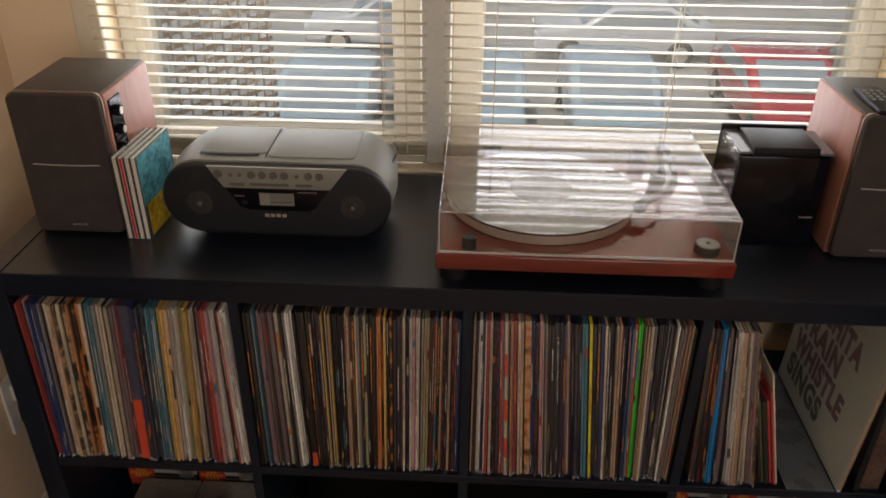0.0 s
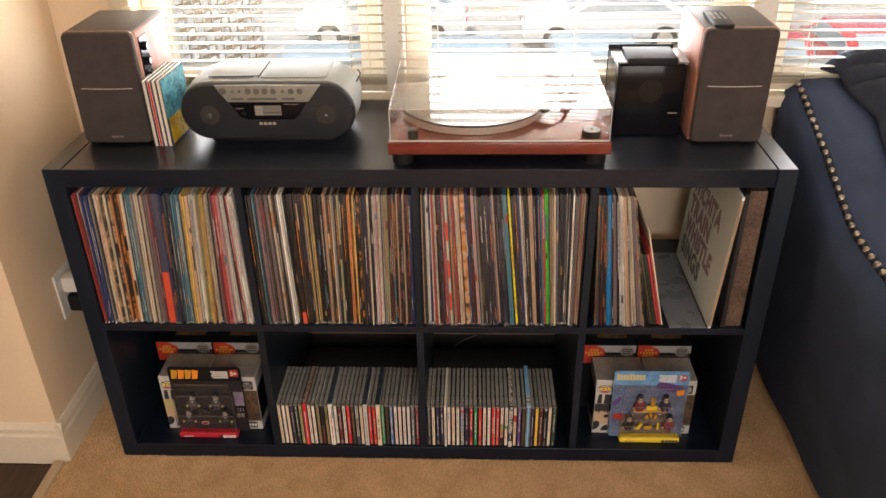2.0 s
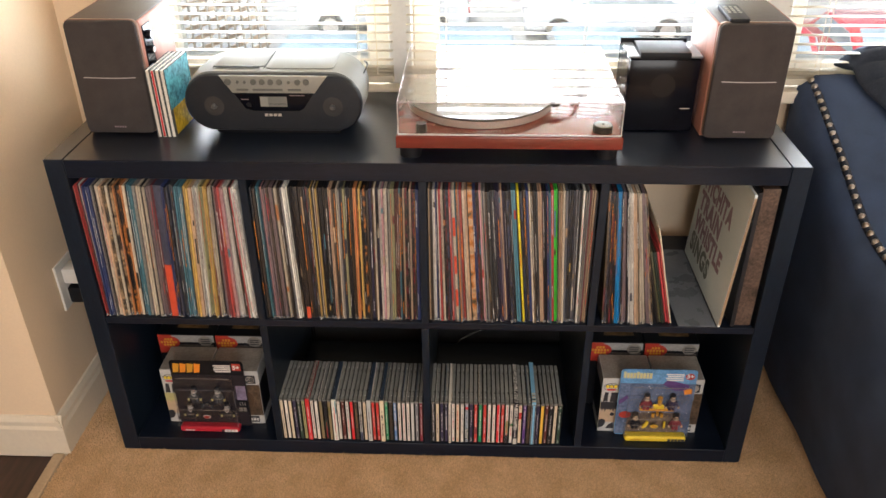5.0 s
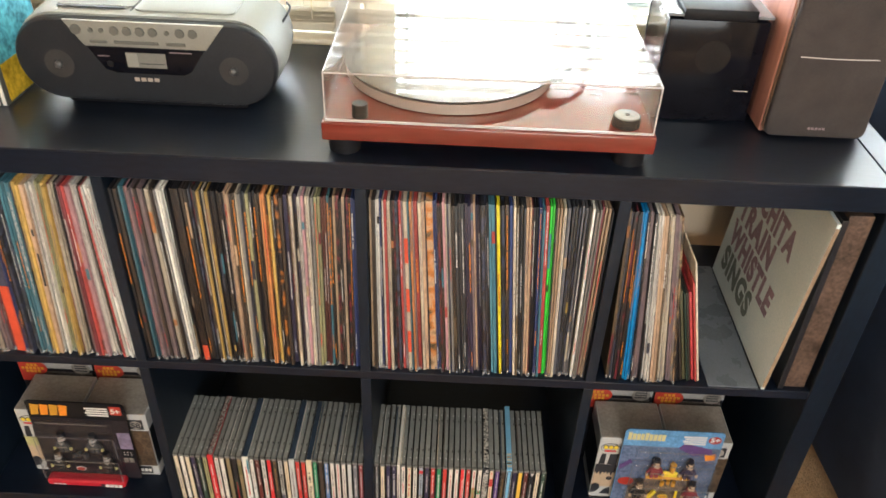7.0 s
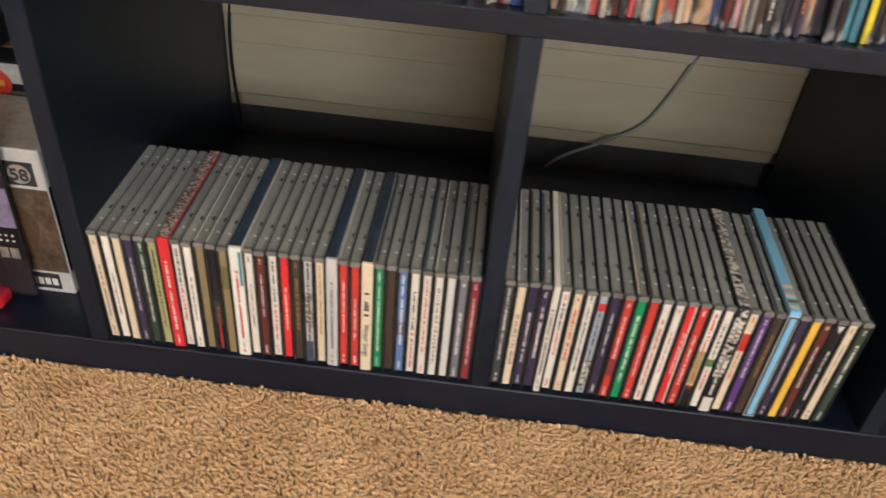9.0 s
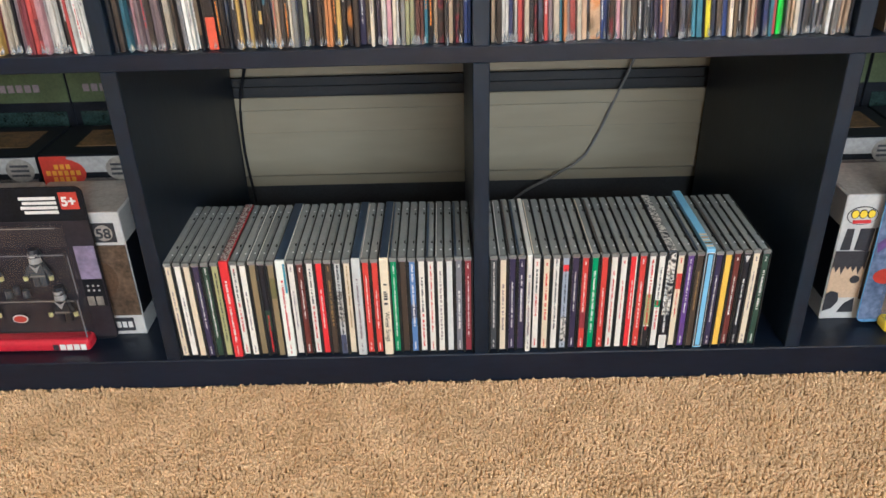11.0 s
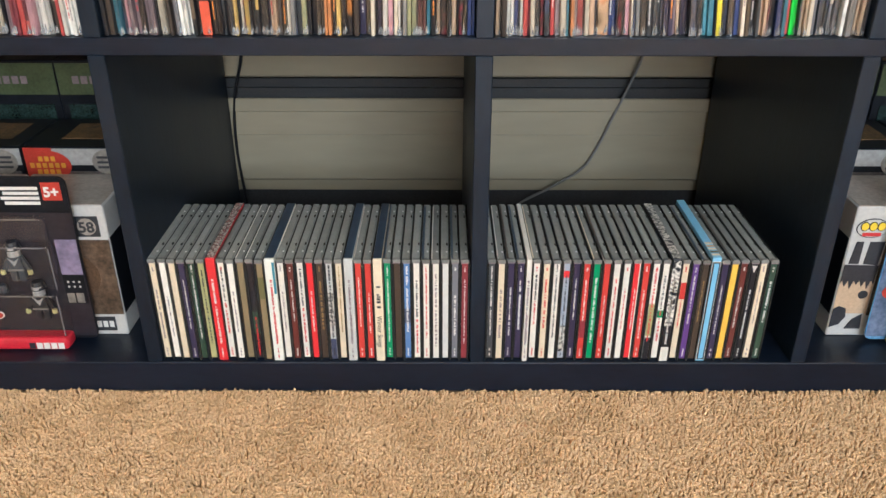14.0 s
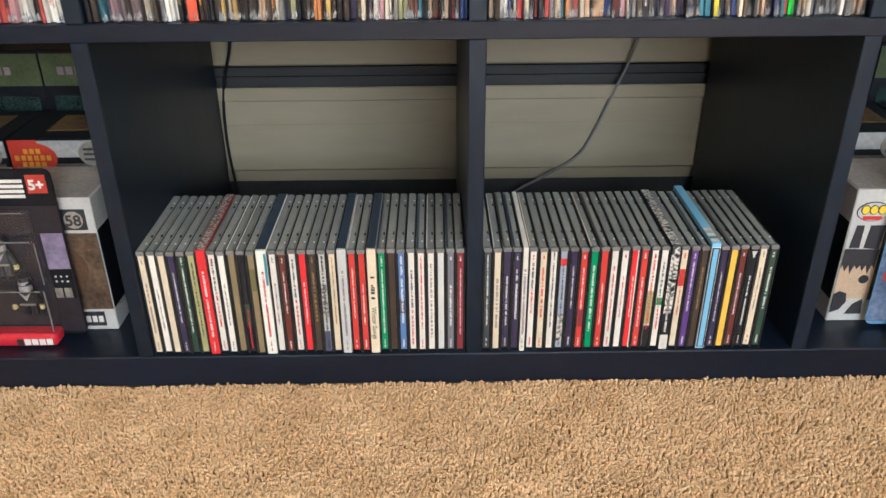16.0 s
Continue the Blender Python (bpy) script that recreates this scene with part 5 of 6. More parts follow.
def toy_figure(parent, x, z, body, head, s=1.05, silver=False):
    """A small plain standing shape: legs, body and arms, with a head and other small pieces in other tones."""
    y = -0.010
    bm = B()
    for sg in (-1, 1):
        block(bm, x + sg * 0.0033 * s - 0.0027 * s, x + sg * 0.0033 * s + 0.0027 * s, y - 0.003, y + 0.003, z, z + 0.010 * s, 0.0008)
        prism(bm, [(x + sg * 0.0075 * s, z + 0.022 * s), (x + sg * 0.0125 * s, z + 0.010 * s), (x + sg * 0.0095 * s, z + 0.009 * s), (x + sg * 0.0060 * s, z + 0.018 * s)][::sg], y - 0.003, y + 0.001, "y")
    prism(bm, [(x - 0.0072 * s, z + 0.010 * s), (x + 0.0072 * s, z + 0.010 * s), (x + 0.0056 * s, z + 0.0235 * s), (x - 0.0056 * s, z + 0.0235 * s)], y - 0.004, y + 0.004, "y")
    f = part("toy_figure", bm, body, parent, "small plain toy figure")
    hd = rod(0.0052 * s, 0.0048 * s, 0.009 * s, pose(x, y, z + 0.0285 * s), 12)
    part("head", hd, BOXBAND if silver else SKIN, f)
    if silver:
        part("collar", prism(B(), [(x - 0.0050 * s, z + 0.0230 * s), (x, z + 0.0150 * s), (x + 0.0050 * s, z + 0.0230 * s), (x, z + 0.0195 * s)], y - 0.0048, y - 0.0041, "y"), BOXBAND, f, "silver collar print")
    part("belt", block(B(), x - 0.0068 * s, x + 0.0068 * s, y - 0.0046, y - 0.0041, z + 0.0105 * s, z + 0.0122 * s), BOXGREY, f)
    part("hair", rod(0.0064 * s, 0.0045 * s, 0.007 * s, pose(x, y + 0.0016, z + 0.0330 * s), 12), head, f)
    for sg in (-1, 1):
        part("hand", rod(0.0026, 0.0026, 0.0045, pose(x + sg * 0.0115 * s, y - 0.0035, z + 0.0092 * s), 8), STRAW if silver else SKIN, f)
    return f


RIM = mat("moulded_edge_highlight", (0.19, 0.185, 0.19), 0.2, var=0.1)
LAVENDER = mat("lavender_print", (0.20, 0.165, 0.25), 0.4, var=0.35, scale=30, fine=150)
PALEYELLOW = mat("pale_yellow_print", (0.62, 0.55, 0.26), 0.4, var=0.1, scale=40)
BROWNSTAGE = mat("brown_stage_print", (0.13, 0.10, 0.095), 0.4, var=0.5, scale=45, fine=160, color2=(0.24, 0.17, 0.12))


def blister_pack(x, lean, label, dark, bx0, bx1, sx0, sx1, figures):
    """Card with a printed header and a clear stepped blister, on a bright foot strip."""
    b = thing("blister_pack", (x, 0.028, Z1), label, "toy pack", "blister packs")
    b.matrix_basis = pose(x, 0.0415, Z1 + 0.0003, lean, 0, 0)
    w, h = 0.086, 0.1995
    part("card", prism(B(), rounded(-w, w, 0.004, h, 0.008, 4), 0.0, 0.0014, "y"), BOXDARK if dark else SKYBLUE, b)
    part("header", prism(B(), rounded(-w + 0.001, w - 0.001, h - 0.040, h - 0.001, 0.006, 4), -0.0006, -0.0001, "y"), BOXDARK if dark else SKYBLUE, b)
    part("backdrop", block(B(), -w + 0.001, w - 0.001, -0.0006, -0.0001, 0.008, h - 0.0405), PURPLE if dark else BLUESTAGE, b, "printed backdrop")
    if dark:
        part("side_art", block(B(), bx1 + 0.001, w - 0.002, -0.0012, -0.0007, 0.086, 0.128), LAVENDER, b, "lavender printed panel")
        part("side_art", block(B(), bx1 + 0.001, w - 0.002, -0.0012, -0.0007, 0.050, 0.085), BOXDARK, b, "dark printed panel")
        bm = B()
        for i in range(3):
            for k in range(2):
                oval(bm, bx1 + 0.006 + 0.006 * i, 0.077 - 0.006 * k, 0.0013, 0.0013, -0.0014, 8)
        part("side_marks", bm, BOXWHITE, b, "pale dotted print")
        for i in range(2):
            part("side_art", block(B(), bx1 + 0.002 + 0.010 * i, bx1 + 0.010 + 0.010 * i, -0.0018, -0.0013, 0.051, 0.063), BOXGREY, b, "grey printed panel")
    else:
        part("backdrop", block(B(), -0.060, 0.062, -0.0012, -0.0007, 0.016, 0.074), BROWNSTAGE, b, "brown printed stage")
        part("art", prism(B(), [(0.012, 0.158), (0.020, 0.171), (0.070, 0.158), (0.074, 0.142), (0.040, 0.140)], -0.0012, -0.0007, "y"), PURPLE2, b, "purple printed shape")
        part("art", prism(B(), [(0.060, 0.143), (0.078, 0.147), (0.080, 0.133), (0.064, 0.129)], -0.0018, -0.0013, "y"), INKO, b, "orange printed shape")
        part("art", prism(B(), [(-0.084, 0.108), (-0.066, 0.125), (-0.062, 0.116), (-0.082, 0.096)], -0.0012, -0.0007, "y"), PURPLE2, b, "purple printed shape")
        part("art", oval(B(), -0.066, 0.066, 0.014, 0.010, -0.0012), BOXRED, b, "red printed shape")
    for i in range(4 if dark else 9):
        if dark:
            x0 = -w + 0.006 + 0.0165 * i
            q = [(x0, h - 0.034), (x0 + 0.013, h - 0.032), (x0 + 0.0175, h - 0.009), (x0 + 0.003, h - 0.007)]
        else:
            x0 = -w + 0.006 + 0.0073 * i
            q = [(x0, h - 0.025), (x0 + 0.006, h - 0.025), (x0 + 0.006, h - 0.010 + 0.003 * (i in (0, 4))), (x0, h - 0.010 + 0.003 * (i in (0, 4)))]
        part("logo_shape", prism(B(), q, -0.0014, -0.0007, "y"), (INKO if i % 2 else AMBER) if dark else PALEYELLOW, b, "bright plain shape of a logo")
    for r in range(4):
        part("print", block(B(), 0.016 + 0.003 * (r % 2), 0.056, -0.0012, -0.0007, h - 0.0145 - 0.0055 * r, h - 0.0110 - 0.0055 * r), INKW, b, "white plain bar")
    mark = block(B(), 0.060, 0.080, -0.0014, -0.0007, h - 0.026, h - 0.006) if dark else oval(B(), 0.070, h - 0.018, 0.011, 0.009, -0.0012)
    ag = part("age_mark", mark, BOXRED, b, "red patch with a white age mark")
    fc = bpy.data.curves.new("digits", "FONT")
    fc.body, fc.size, fc.extrude, fc.align_x, fc.offset = "5+", 0.015, 0.0002, "CENTER", 0.0005
    tmp = bpy.data.objects.new("tmp", fc)
    me = bpy.data.meshes.new_from_object(tmp)
    bpy.data.objects.remove(tmp)
    me.materials.clear()
    me.materials.append(INKW)
    p = part("age_text", me, None, ag)
    p.matrix_basis = pose(0.070, -0.0021, h - 0.0215, 90, 0, 0)
    for q in ((bx0 + 0.004, bx1 - 0.002, -0.011, -0.0007, 0.128, 0.158), (bx0 + 0.002, bx1, -0.016, -0.0007, 0.072, 0.1275), (bx0, bx1 + 0.002, -0.021, -0.0007, 0.017, 0.0715)):
        p = part("blister", block(B(), *q, 0.004, 3), BLISTER, b, "clear moulded blister", 40)
        p.visible_shadow = False
    # highlights on the clear plastic's edges and fold, laid on as pale strips
    for rx in (bx0 + 0.001, bx1):
        part("blister_rim", block(B(), rx - 0.0005, rx + 0.0005, -0.0215, -0.0206, 0.020, 0.070), RIM, b, "pale strip drawn as the moulded edge's highlight")
        part("blister_rim", block(B(), rx - 0.0005, rx + 0.0005, -0.0165, -0.0158, 0.075, 0.124), RIM, b, "pale strip drawn as the moulded edge's highlight")
    part("blister_rim", block(B(), bx0 + 0.004, bx1 - 0.004, -0.0214, -0.0207, 0.0690, 0.0698), BOXGREY, b, "pale strip drawn as the moulded edge's highlight")
    part("blister_rim", block(B(), bx0 + 0.010, bx1 - 0.008, -0.0113, -0.0107, 0.1550, 0.1560), BOXGREY, b, "pale strip drawn as the moulded edge's highlight")
    part("blister_fold", block(B(), bx0 + 0.006, bx1 - 0.004, -0.0165, -0.0160, 0.1245, 0.1258), RIM, b, "pale strip drawn as the highlight on the blister's fold")
    st = part("foot_strip", block(B(), sx0, sx1, -0.0215, 0.0012, 0.0, 0.0165, 0.006, 3), STRIPRED if dark else INKY, b, "bright foot strip")
    for i in range(5):
        part("strip_bar", block(B(), sx1 - 0.043 + 0.008 * i, sx1 - 0.0365 + 0.008 * i, -0.0225, -0.022, 0.004, 0.0115), INKW if dark and i else INKK, st)
    for i in range(3):
        part("strip_bar", block(B(), sx0 + 0.014 + 0.008 * i, sx0 + 0.020 + 0.008 * i, -0.0225, -0.022, 0.006, 0.009), INKW if dark else AMBER, st)
    for fx, fz, body, head in figures:
        toy_figure(b, fx, fz, INSERTS[body], INSERTS[head], 1.25, dark)
    for i in range(3):
        cx = (bx0 + bx1) / 2 - 0.010 + 0.010 * i
        part("toy_piece", rod(0.004 - 0.0008 * (i % 2), 0.0035, 0.009, pose(cx, -0.010, 0.074 + 0.004 * (i % 2)), 12), INSERTS["s"] if dark else AMBER, b, "small loose toy part")
    md = part("medallion", oval(B(), (bx0 + bx1) / 2 - 0.004, 0.042, 0.009, 0.0055, -0.013), INKW if dark else INKY, b)
    part("medallion_face", oval(B(), (bx0 + bx1) / 2 - 0.004, 0.042, 0.0075, 0.0043, -0.0136), BOXRED if dark else AMBER, md)
    if not dark:
        vh = part("toy_vehicle", block(B(), -0.036, 0.044, -0.013, -0.006, 0.0865, 0.093, 0.002), AMBER, b, "amber toy vehicle")
        part("cabin", block(B(), -0.008, 0.020, -0.0135, -0.006, 0.0932, 0.106, 0.003), INKY, vh)
        part("funnel", rod(0.0042, 0.006, 0.020, pose(0.008, -0.010, 0.116), 12), AMBER, vh)
        part("toy_piece", block(B(), 0.024, 0.029, -0.013, -0.008, 0.034, 0.056, 0.002), INKY, b, "yellow loose toy part")
        part("toy_piece", prism(B(), [(-0.026, 0.036), (-0.018, 0.036), (-0.010, 0.052), (-0.015, 0.056)], -0.013, -0.008, "y"), INKY, b, "yellow loose toy part")
    return b


PURPLE2 = mat("violet_print", (0.115, 0.055, 0.19), 0.4, var=0.3, scale=40, fine=150)
blister_pack(0.2195, -1.0, "black and red blister pack with four toy figures, leaning", True, -0.082, 0.060, -0.083, 0.061,
             ((-0.036, 0.084, "s", "k"), (0.020, 0.084, "s", "k"), (-0.052, 0.036, "k", "d"), (0.036, 0.036, "k", "k")))
blister_pack(1.2590, -1.0, "blue and yellow blister pack with four toy figures, leaning", False, -0.066, 0.080, -0.063, 0.080,
             ((-0.022, 0.090, "m", "k"), (0.037, 0.090, "p", "k"), (-0.042, 0.032, "k", "d"), (0.052, 0.032, "m", "k")))

# ---- cables, outlet ----
ol = thing("wall_outlet", (XL, 0.185, 0.36), "cream wall outlet with a plugged adapter", "outlet")
part("plate", block(B(), 0.0003, 0.006, -0.04, 0.04, -0.060, 0.060, 0.002, 2), PLUG, ol)
part("socket", block(B(), 0.006, 0.0075, -0.017, 0.017, 0.008, 0.040, 0.001), PLUG, ol)
part("socket", block(B(), 0.006, 0.0075, -0.017, 0.017, -0.040, -0.008, 0.001), PLUG, ol)
ad = thing("plug_adapter", (XL + 0.008, 0.185, 0.37), "white plug adapter in the wall outlet", "plug")
part("body", block(B(), 0.0, 0.038, -0.022, 0.022, -0.004, 0.036, 0.004, 2), PLUG, ad, smooth=40)
bp_ = thing("black_plug", (XL + 0.008, 0.185, 0.335), "black power plug with its cable", "plug")
part("body", block(B(), 0.0, 0.040, -0.018, 0.018, -0.026, 0.018, 0.005, 2), BLACKPL, bp_, smooth=40)
tube("cable", [(0.040, 0, -0.01), (0.055, 0.01, -0.08), (0.07, 0.07, -0.20), (0.10, 0.21, -0.25)], 0.003, BLACKPL, bp_)
tube("power_cable", [(0.995, 0.395, 0.40), (0.973, 0.396, 0.275), (0.945, 0.396, 0.20), (0.915, 0.396, 0.128), (0.905, 0.396, 0.112), (0.862, 0.393, 0.083), (0.806, 0.391, 0.050), (0.79, 0.391, 0.03)], 0.0021, CABLE, None, "grey power cable hanging behind the shelf", "cable")
tube("speaker_cable", [(0.425, 0.397, 0.40), (0.413, 0.397, 0.275), (0.398, 0.397, 0.22), (0.392, 0.396, 0.15), (0.398, 0.394, 0.05)], 0.0021, BLACKPL, None, "black cable hanging behind the shelf", "cable")

# ---- sofa ----
so = thing("sofa", (1.60, 0, 0), "dark navy fabric sofa with nailhead trim along its sloping side", "sofa")


def arm_top(y):
    """Height of the sloping side's edge."""
    return float(np.interp(y, (-0.75, -0.30, -0.15, -0.05, 0.016, 0.187, 0.393, 0.42), (0.625, 0.628, 0.634, 0.640, 0.652, 0.726, 0.806, 0.80)))


ys = [-0.75 + 0.03 * i for i in range(40)]
bm = B()
rings = []
for y in ys:
    zt = arm_top(y)
    bulge = 0.012 * math.sin(min(1.0, max(0.0, (y + 0.75) / 1.17)) * math.pi)
    prof = [(0.012, 0.035), (-0.004, 0.12), (-0.022 - bulge, 0.30), (-0.034 - bulge, zt - 0.12), (-0.032 - bulge, zt - 0.055), (-0.022, zt - 0.026), (-0.004, zt - 0.012), (0.012, zt), (0.06, zt + 0.004), (0.13, zt), (0.165, zt - 0.02), (0.18, zt - 0.08), (0.18, 0.035)]
    rings.append([bm.verts.new((x + 0.006 * noise.noise((y * 6, z * 6, x * 3)), y, z)) for x, z in prof])
for a, b in zip(rings, rings[1:]):
    for i in range(len(a)):
        j = (i + 1) % len(a)
        bm.faces.new((a[i], a[j], b[j], b[i]))
bm.faces.new(rings[0]), bm.faces.new(rings[-1][::-1])
part("side", bm, SOFA, so, "padded sloping side", 60)
bm = block(B(), 0.185, 1.75, 0.25, 0.415, 0.10, 0.80, 0.05, 4)
part("backrest", bm, SOFA, so, smooth=50)
bm = block(B(), 0.185, 1.75, -0.72, 0.20, 0.035, 0.30, 0.02, 3)
part("base", bm, SOFA, so, smooth=50)
for k in range(2):
    part("seat_cushion", block(B(), 0.19 + 0.78 * k, 0.96 + 0.78 * k, -0.74, 0.19, 0.30, 0.47, 0.04, 4), SOFA, so, smooth=50)
for x in (0.05, 1.65):
    for y in (-0.66, 0.36):
        bm = B()
        cyl(bm, 0.018, 0.024, 0.05, pose(x, y, 0.02), 16)
        part("leg", bm, mat("dark_leg_wood", (0.02, 0.012, 0.01), 0.4), so, smooth=40)
# piping under the nails, then the nails
tube("piping", [(-0.004, y, arm_top(y) - 0.014) for y in [0.405 - 0.05 * i for i in range(22)]], 0.0085, THROW, so)
bm = B()
bmesh.ops.create_uvsphere(bm, u_segments=14, v_segments=8, radius=0.0074)
bmesh.ops.delete(bm, geom=[v for v in bm.verts if v.co.z < -0.0015], context="VERTS")
nail = mesh("nail", bm, BRASS, 60)
y = 0.398
while y > -0.72:
    n = part("nail", nail, None, so, "antique nickel upholstery nail")
    n.matrix_basis = pose(-0.007, y, arm_top(y) - 0.010, 0, -48, 0)
    slope = (arm_top(y) - arm_top(y - 0.01)) / 0.01
    y -= 0.0250 / math.sqrt(1 + slope * slope)

# throw over the back of the sofa
bm = B()
grid = []
NU, NV = 110, 70
for i in range(NU + 1):
    u = i / NU
    row = []
    for j in range(NV + 1):
        v = j / NV
        x = 1.658 + 0.055 * min(1.0, v * 2.2) + 0.48 * u + 0.006 * math.sin(v * 17)
        yy = 0.445 - 0.42 * v
        heap = 1 - math.exp(-u * 14)
        zz = arm_top(yy) + 0.013 + 0.048 * heap * (1 - 0.45 * v) + 0.02 * v * heap
        wave = math.pi * (v * 8.0 - u * 2.2 + 0.5 * noise.noise((u * 3, v * 3, 1.0)))
        fold = heap * (0.024 * (abs(math.sin(wave)) ** 0.6 - 0.5) * math.exp(-((v - 0.30) / 0.24) ** 2) + 0.012 * noise.noise((u * 11, v * 7, 2.0)))
        row.append(bm.verts.new((x, yy - fold * 0.5, zz + fold)))
    grid.append(row)
for a, b in zip(grid, grid[1:]):
    for j in range(NV):
        bm.faces.new((a[j], a[j + 1], b[j + 1], b[j]))
th = solid("throw_blanket", bm, THROW, "black fleece throw heaped over the back of the sofa", "blanket", smooth=70)
sm = th.modifiers.new("thickness", "SOLIDIFY")
sm.thickness = 0.008

# ---- outside, seen through the blinds ----
GZ = -4.62
ASPHALT = mat("pale_asphalt", (0.38, 0.37, 0.355), 0.9, var=0.2, scale=0.6, fine=9, bump=0.2)
CARWHITE = mat("white_car_paint", (0.70, 0.70, 0.70), 0.2, var=0.03, scale=3, coat=0.6)
CARBLUE = mat("pale_blue_car_paint", (0.46, 0.60, 0.66), 0.2, var=0.05, scale=3, coat=0.6)
CARRED = mat("red_car_paint", (0.62, 0.02, 0.035), 0.2, var=0.08, scale=3, coat=0.6)
CARGLASS = mat("car_glass", (0.34, 0.41, 0.45), 0.06, var=0.1, scale=3)
TYRE = mat("tyre_rubber", (0.02, 0.02, 0.02), 0.8, var=0.2, scale=20)
LATT = mat("brown_lattice_wood", (0.66, 0.44, 0.28), 0.7, var=0.2, scale=12, fine=90)
LATT2 = mat("pale_lattice_wood", (0.70, 0.60, 0.48), 0.7, var=0.15, scale=12, fine=90)
KERB = mat("pale_kerb_concrete", (0.46, 0.44, 0.40), 0.7, var=0.15, scale=3)
solid("ground", block(B(), -400, 400, -400, 400, GZ - 0.3, GZ), ASPHALT, "sunlit pale asphalt parking ground", "ground", kind="structure")
solid("wall_below", block(B(), -2.34, 3.74, -4.14, 0.62, GZ, -0.052), mat("outer_wall_brick_paint", (0.35, 0.27, 0.21), 0.8, var=0.15, scale=2, fine=30), "plain outer wall of the storey below", "wall", kind="structure")
solid("kerb", block(B(), -40, 40, 23.2, 23.4, GZ, GZ + 0.16, 0.02), KERB, "pale concrete kerb of the parking ground", "kerb", kind="structure")


def car(x, y, rz, paint, word):
    c = thing("parked_car", (x, y, GZ), word + " parked car on the asphalt", "car", "parked cars", rz)
    side = [(-2.2, 0.32), (-2.22, 0.62), (-2.1, 0.86), (-1.05, 0.98), (-0.35, 1.42), (1.0, 1.46), (1.75, 1.02), (2.15, 0.95), (2.22, 0.55), (2.15, 0.30)]
    part("body", prism(B(), side, -0.86, 0.86, "y", 0.12, 4), paint, c, smooth=50)
    for sy in (-1, 1):
        part("side_window", prism(B(), [(-0.85, 1.0), (-0.33, 1.36), (0.95, 1.39), (1.45, 1.02)], sy * 0.845 - 0.02, sy * 0.845 + 0.02, "y"), CARGLASS, c)
    for q in (((-1.0, 1.0), (-0.40, 1.395), (-0.35, 1.435), (-1.08, 1.01)), ((1.05, 1.44), (1.72, 1.06), (1.77, 1.09), (1.06, 1.475))):
        part("windscreen", prism(B(), q, -0.66, 0.66, "y"), CARGLASS, c)
    for wx in (-1.35, 1.35):
        for sy in (-1, 1):
            bm = B()
            cyl(bm, 0.33, 0.33, 0.2, pose(wx, sy * 0.78, 0.33, 90, 0, 0), 28)
            wh = part("wheel", bm, TYRE, c, smooth=40)
            bm = B()
            cyl(bm, 0.21, 0.18, 0.03, pose(wx, sy * 0.89, 0.33, 90 * sy, 0, 0), 10)
            part("rim", bm, ALU, wh)
    for sx, m in ((-2.19, INKW), (2.19, INKR)):
        for sy in (-0.6, 0.6):
            part("lamp", block(B(), sx - 0.03, sx + 0.03, sy - 0.17, sy + 0.17, 0.62, 0.76, 0.02), m, c)
    return c


car(4.3, 19.6, 0, CARWHITE, "white")
car(3.3, 14.3, 90, CARBLUE, "pale blue")
car(0.75, 14.0, 90, CARBLUE, "pale blue")
car(-2.1, 13.6, 90, CARBLUE, "pale blue")
car(6.8, 15.1, 90, CARRED, "red")
car(9.3, 15.5, 90, CARRED, "red")
car(-1.5, 20.0, 0, CARWHITE, "white")

ls = thing("lattice_screen", (-0.33, 1.15, -1.0), "brown wooden lattice screen outside the window", "screen", rz=66)
for k in range(17):
    part("batten", block(B(), 0.02 + 0.046 * k, 0.029 + 0.046 * k, -0.005, -0.001, 0, 3.6), LATT2, ls, "pale upright batten")
bmh = mesh("batten", block(B(), 0.0, 0.79, 0.0, 0.004, 0, 0.016), LATT)
for k in range(84):
    p = part("batten", bmh, None, ls)
    p.matrix_basis = pose(0, 0, 0.042 * k)


def bare_tree(x, y, h, seed):
    t = thing("tree", (x, y, GZ), "bare tree beyond the parked cars", "tree", "bare trees")
    r = random.Random(seed)
    bark = BARK

    def limb(name, a, d, length, rad, depth, owner):
        pts = [Vector(a)]
        d = Vector(d).normalized()
        for k in range(4):
            d = (d + Vector((r.uniform(-0.22, 0.22), r.uniform(-0.22, 0.22), r.uniform(-0.05, 0.18)))).normalized()
            pts.append(pts[-1] + d * length / 4)
        ob = tube(name, pts, rad, bark, owner)
        if depth:
            for k in (1, 2, 3, 4):
                for q in range(2):
                    e = (d + Vector((r.uniform(-1, 1), r.uniform(-1, 1), r.uniform(-0.1, 0.7)))).normalized()
                    boughs.append((pts[k], e, length * 0.55, rad * 0.5, depth - 1))
        return ob
    boughs = []
    trunk = limb("trunk", (0, 0, 0), (0, 0, 1), h * 0.6, 0.20, 2, t)
    done = 0
    while boughs and done < 70:
        a, e, ln, rad, dep = boughs.pop(0)
        limb("limb", a, e, ln, rad, dep, t)
        done += 1


BARK = mat("grey_bark", (0.09, 0.075, 0.06), 0.9, var=0.4, scale=8, fine=60)
bare_tree(6.5, 26.0, 15.0, 4)
bare_tree(-3.0, 28.0, 16.0, 9)

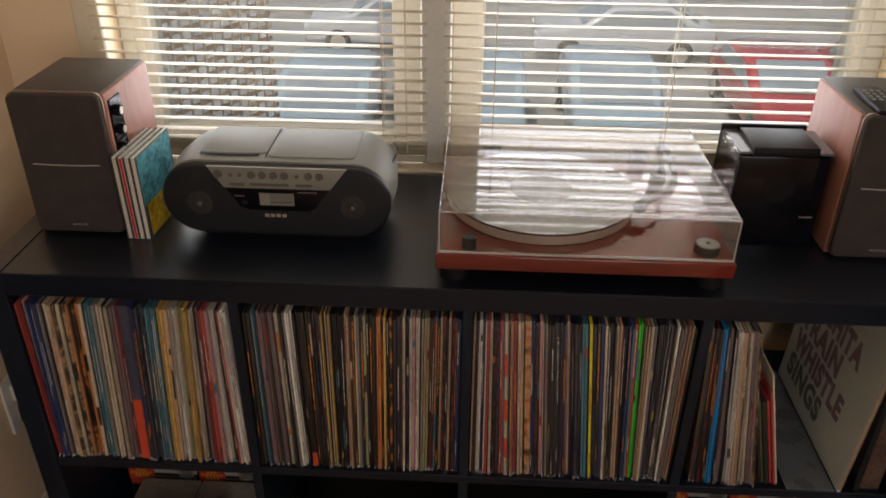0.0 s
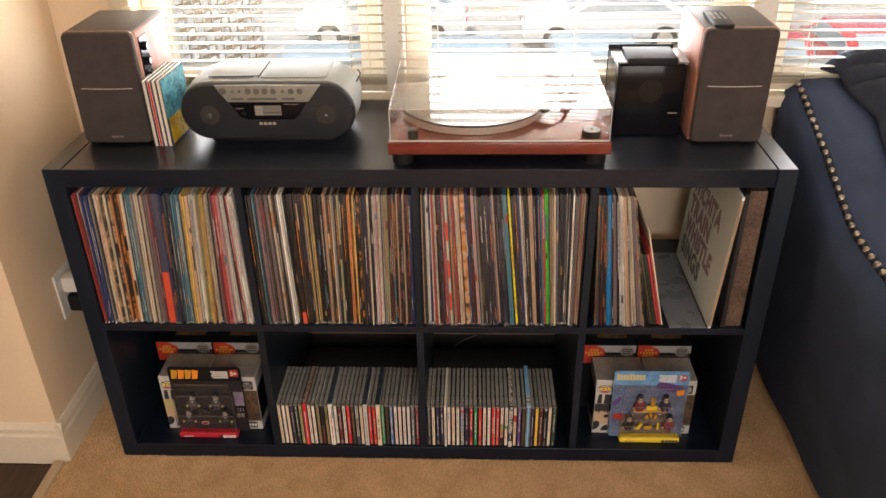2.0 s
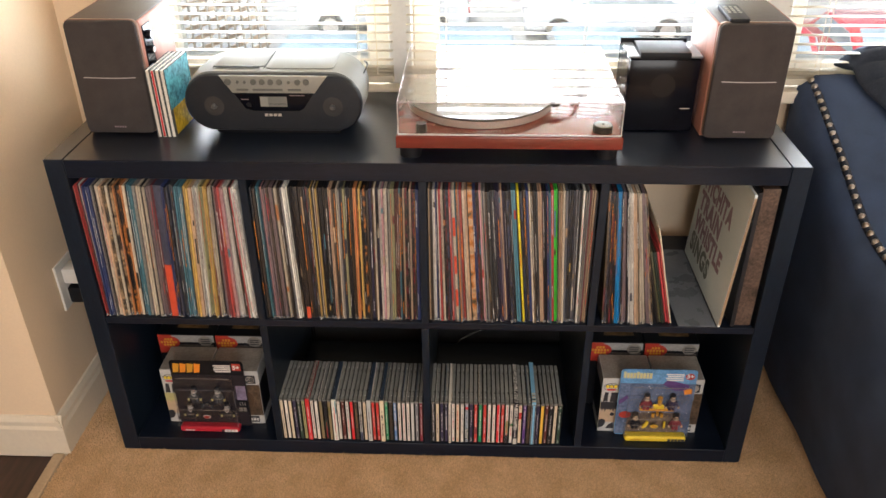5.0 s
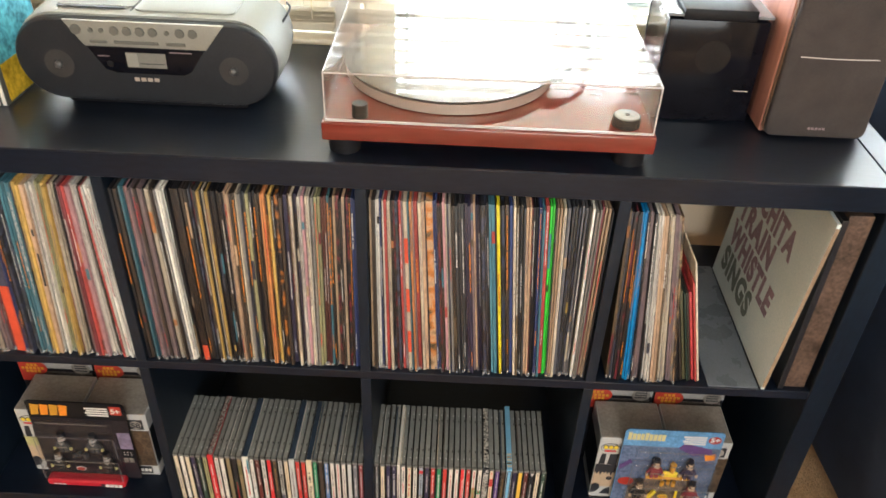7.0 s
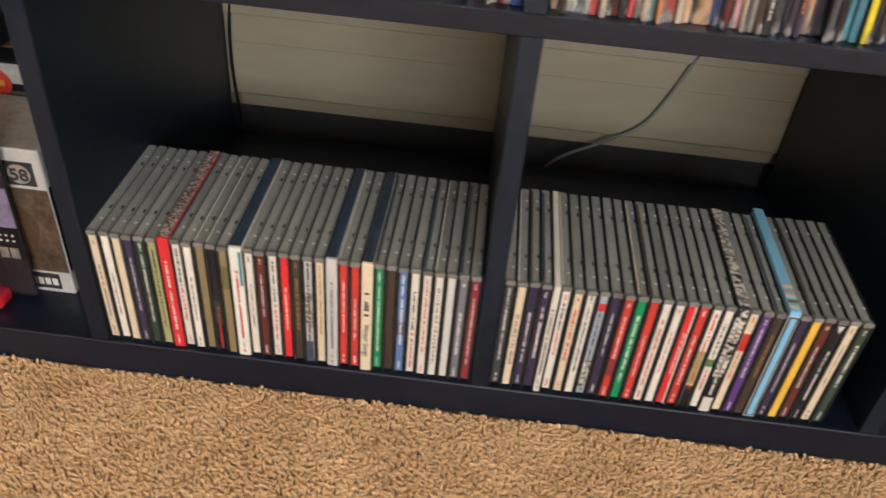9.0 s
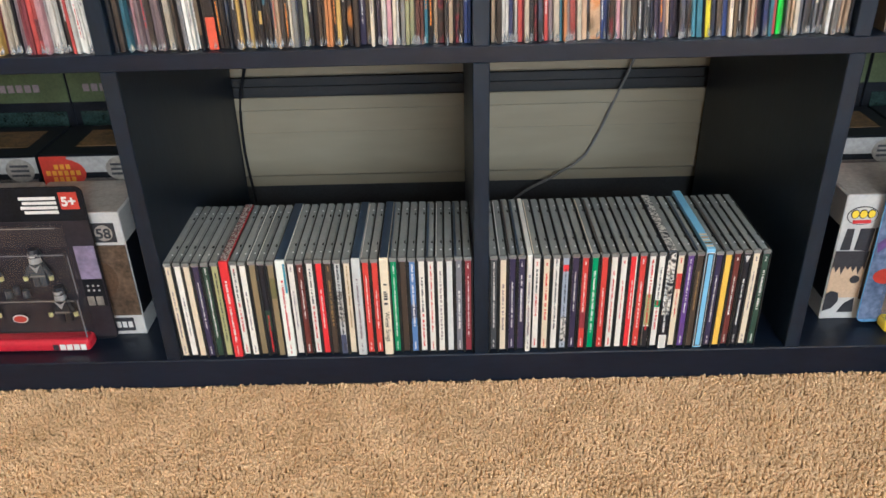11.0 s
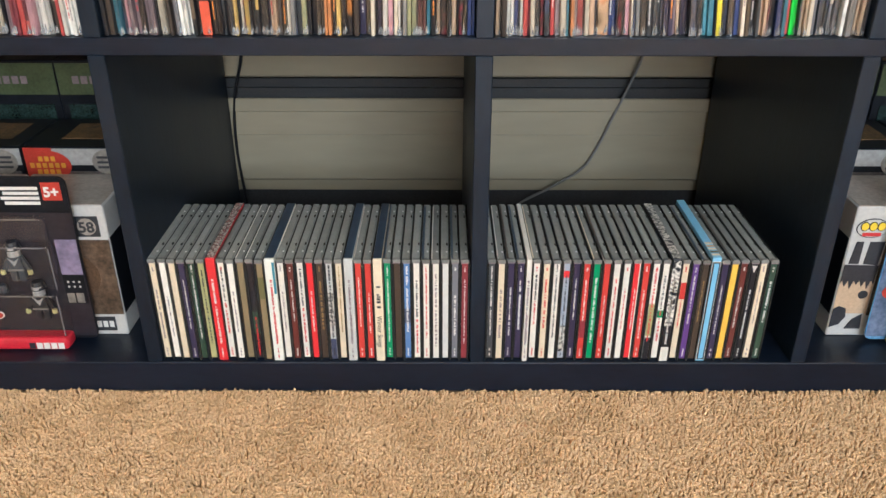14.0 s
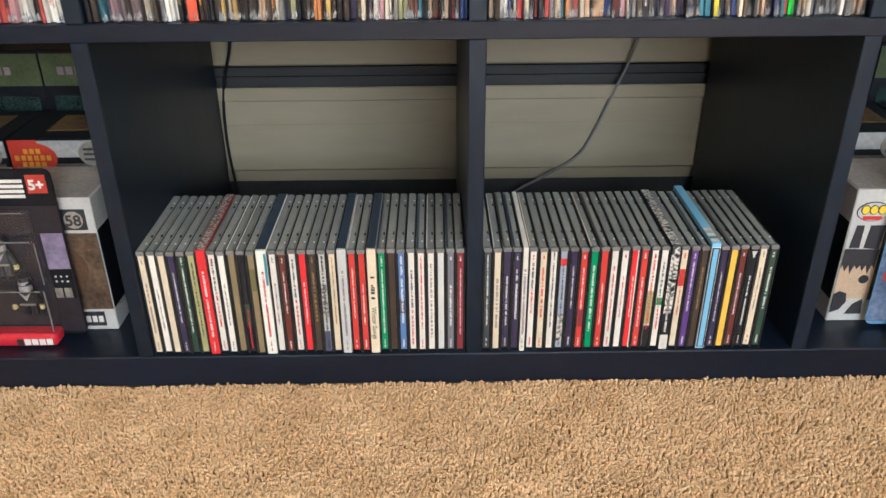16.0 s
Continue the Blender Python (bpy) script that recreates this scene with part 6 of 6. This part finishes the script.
# ---- carpet pile near the shelf ----
TUFT = mat("beige_carpet_tuft", (0.74, 0.475, 0.240), 0.95, var=0.2, scale=14, fine=700, color2=(0.82, 0.57, 0.33), spec=0.1)
tn, tk = TUFT.node_tree.nodes, TUFT.node_tree.links
geo, hs, mr = tn.new("ShaderNodeNewGeometry"), tn.new("ShaderNodeHueSaturation"), tn.new("ShaderNodeMapRange")
mr.inputs[3].default_value, mr.inputs[4].default_value = 0.85, 1.10
tk.new(geo.outputs["Random Per Island"], mr.inputs[0])
tk.new(mr.outputs[0], hs.inputs["Value"])
base_in = tn["Principled BSDF"].inputs["Base Color"]
tk.new(base_in.links[0].from_socket, hs.inputs["Color"])
tk.new(hs.outputs[0], base_in)
PITCH = 0.0027
rs = np.random.RandomState(3)
gx, gy = np.meshgrid(np.arange(-0.132, 1.66, PITCH), np.arange(-0.56, 0.40, PITCH))
gx, gy = gx.ravel() + rs.uniform(-0.0014, 0.0014, gx.size), gy.ravel() + rs.uniform(-0.0014, 0.0014, gx.size)
keep = ((gx < -0.002) | (gx > 1.467) | (gy < -0.0015)) & ~((gx < -0.128) & (gy > -0.03))
gx, gy = gx[keep], gy[keep]
k = gx.size


def drift(step):
    """Smooth random values over the carpet, one for each tuft, at the given grain."""
    nx, ny = int(1.9 / step) + 3, int(1.1 / step) + 3
    field = rs.normal(0, 1, (nx, ny))
    u, v = (gx + 0.2) / step, (gy + 0.65) / step
    i0, j0 = u.astype(int), v.astype(int)
    fu, fv = u - i0, v - j0
    return (field[i0, j0] * (1 - fu) + field[i0 + 1, j0] * fu) * (1 - fv) + (field[i0, j0 + 1] * (1 - fu) + field[i0 + 1, j0 + 1] * fu) * fv


ang, rad = rs.uniform(0, 2 * math.pi, k), rs.uniform(0.0017, 0.0025, k)
hgt = np.clip(0.0068 + 0.0007 * drift(0.010) + 0.0007 * drift(0.05) + rs.normal(0, 0.0006, k), 0.0045, 0.0125)
lx, ly = 0.0008 * drift(0.009) + rs.normal(0, 0.0015, k), 0.0008 * drift(0.009) + rs.normal(0, 0.0015, k)
vs = np.zeros((k, 9, 3))
for q in range(4):
    c, s_ = np.cos(ang + q * math.pi / 2), np.sin(ang + q * math.pi / 2)
    vs[:, q] = np.stack([gx + c * rad, gy + s_ * rad, np.full(k, -0.0045)], -1)
    vs[:, 4 + q] = np.stack([gx + lx * 0.7 + c * rad * 0.78, gy + ly * 0.7 + s_ * rad * 0.78, hgt * 0.80 - 0.0032], -1)
vs[:, 8] = np.stack([gx + lx, gy + ly, hgt - 0.0032], -1)
off = (np.arange(k) * 9)[:, None]
quads = np.concatenate([np.array([[q, (q + 1) % 4, 4 + (q + 1) % 4, 4 + q]]) + off for q in range(4)])
tris = np.concatenate([np.array([[4 + q, 4 + (q + 1) % 4, 8]]) + off for q in range(4)])
me = bpy.data.meshes.new("carpet_pile")
me.from_pydata(vs.reshape(-1, 3).tolist(), [], quads.tolist() + tris.tolist())
me.materials.append(TUFT)
me.polygons.foreach_set("use_smooth", [True] * len(me.polygons))
tagged(new("carpet_pile", me), "beige cut-pile carpet tufts in front of the shelf", "carpet", kind="stuff")
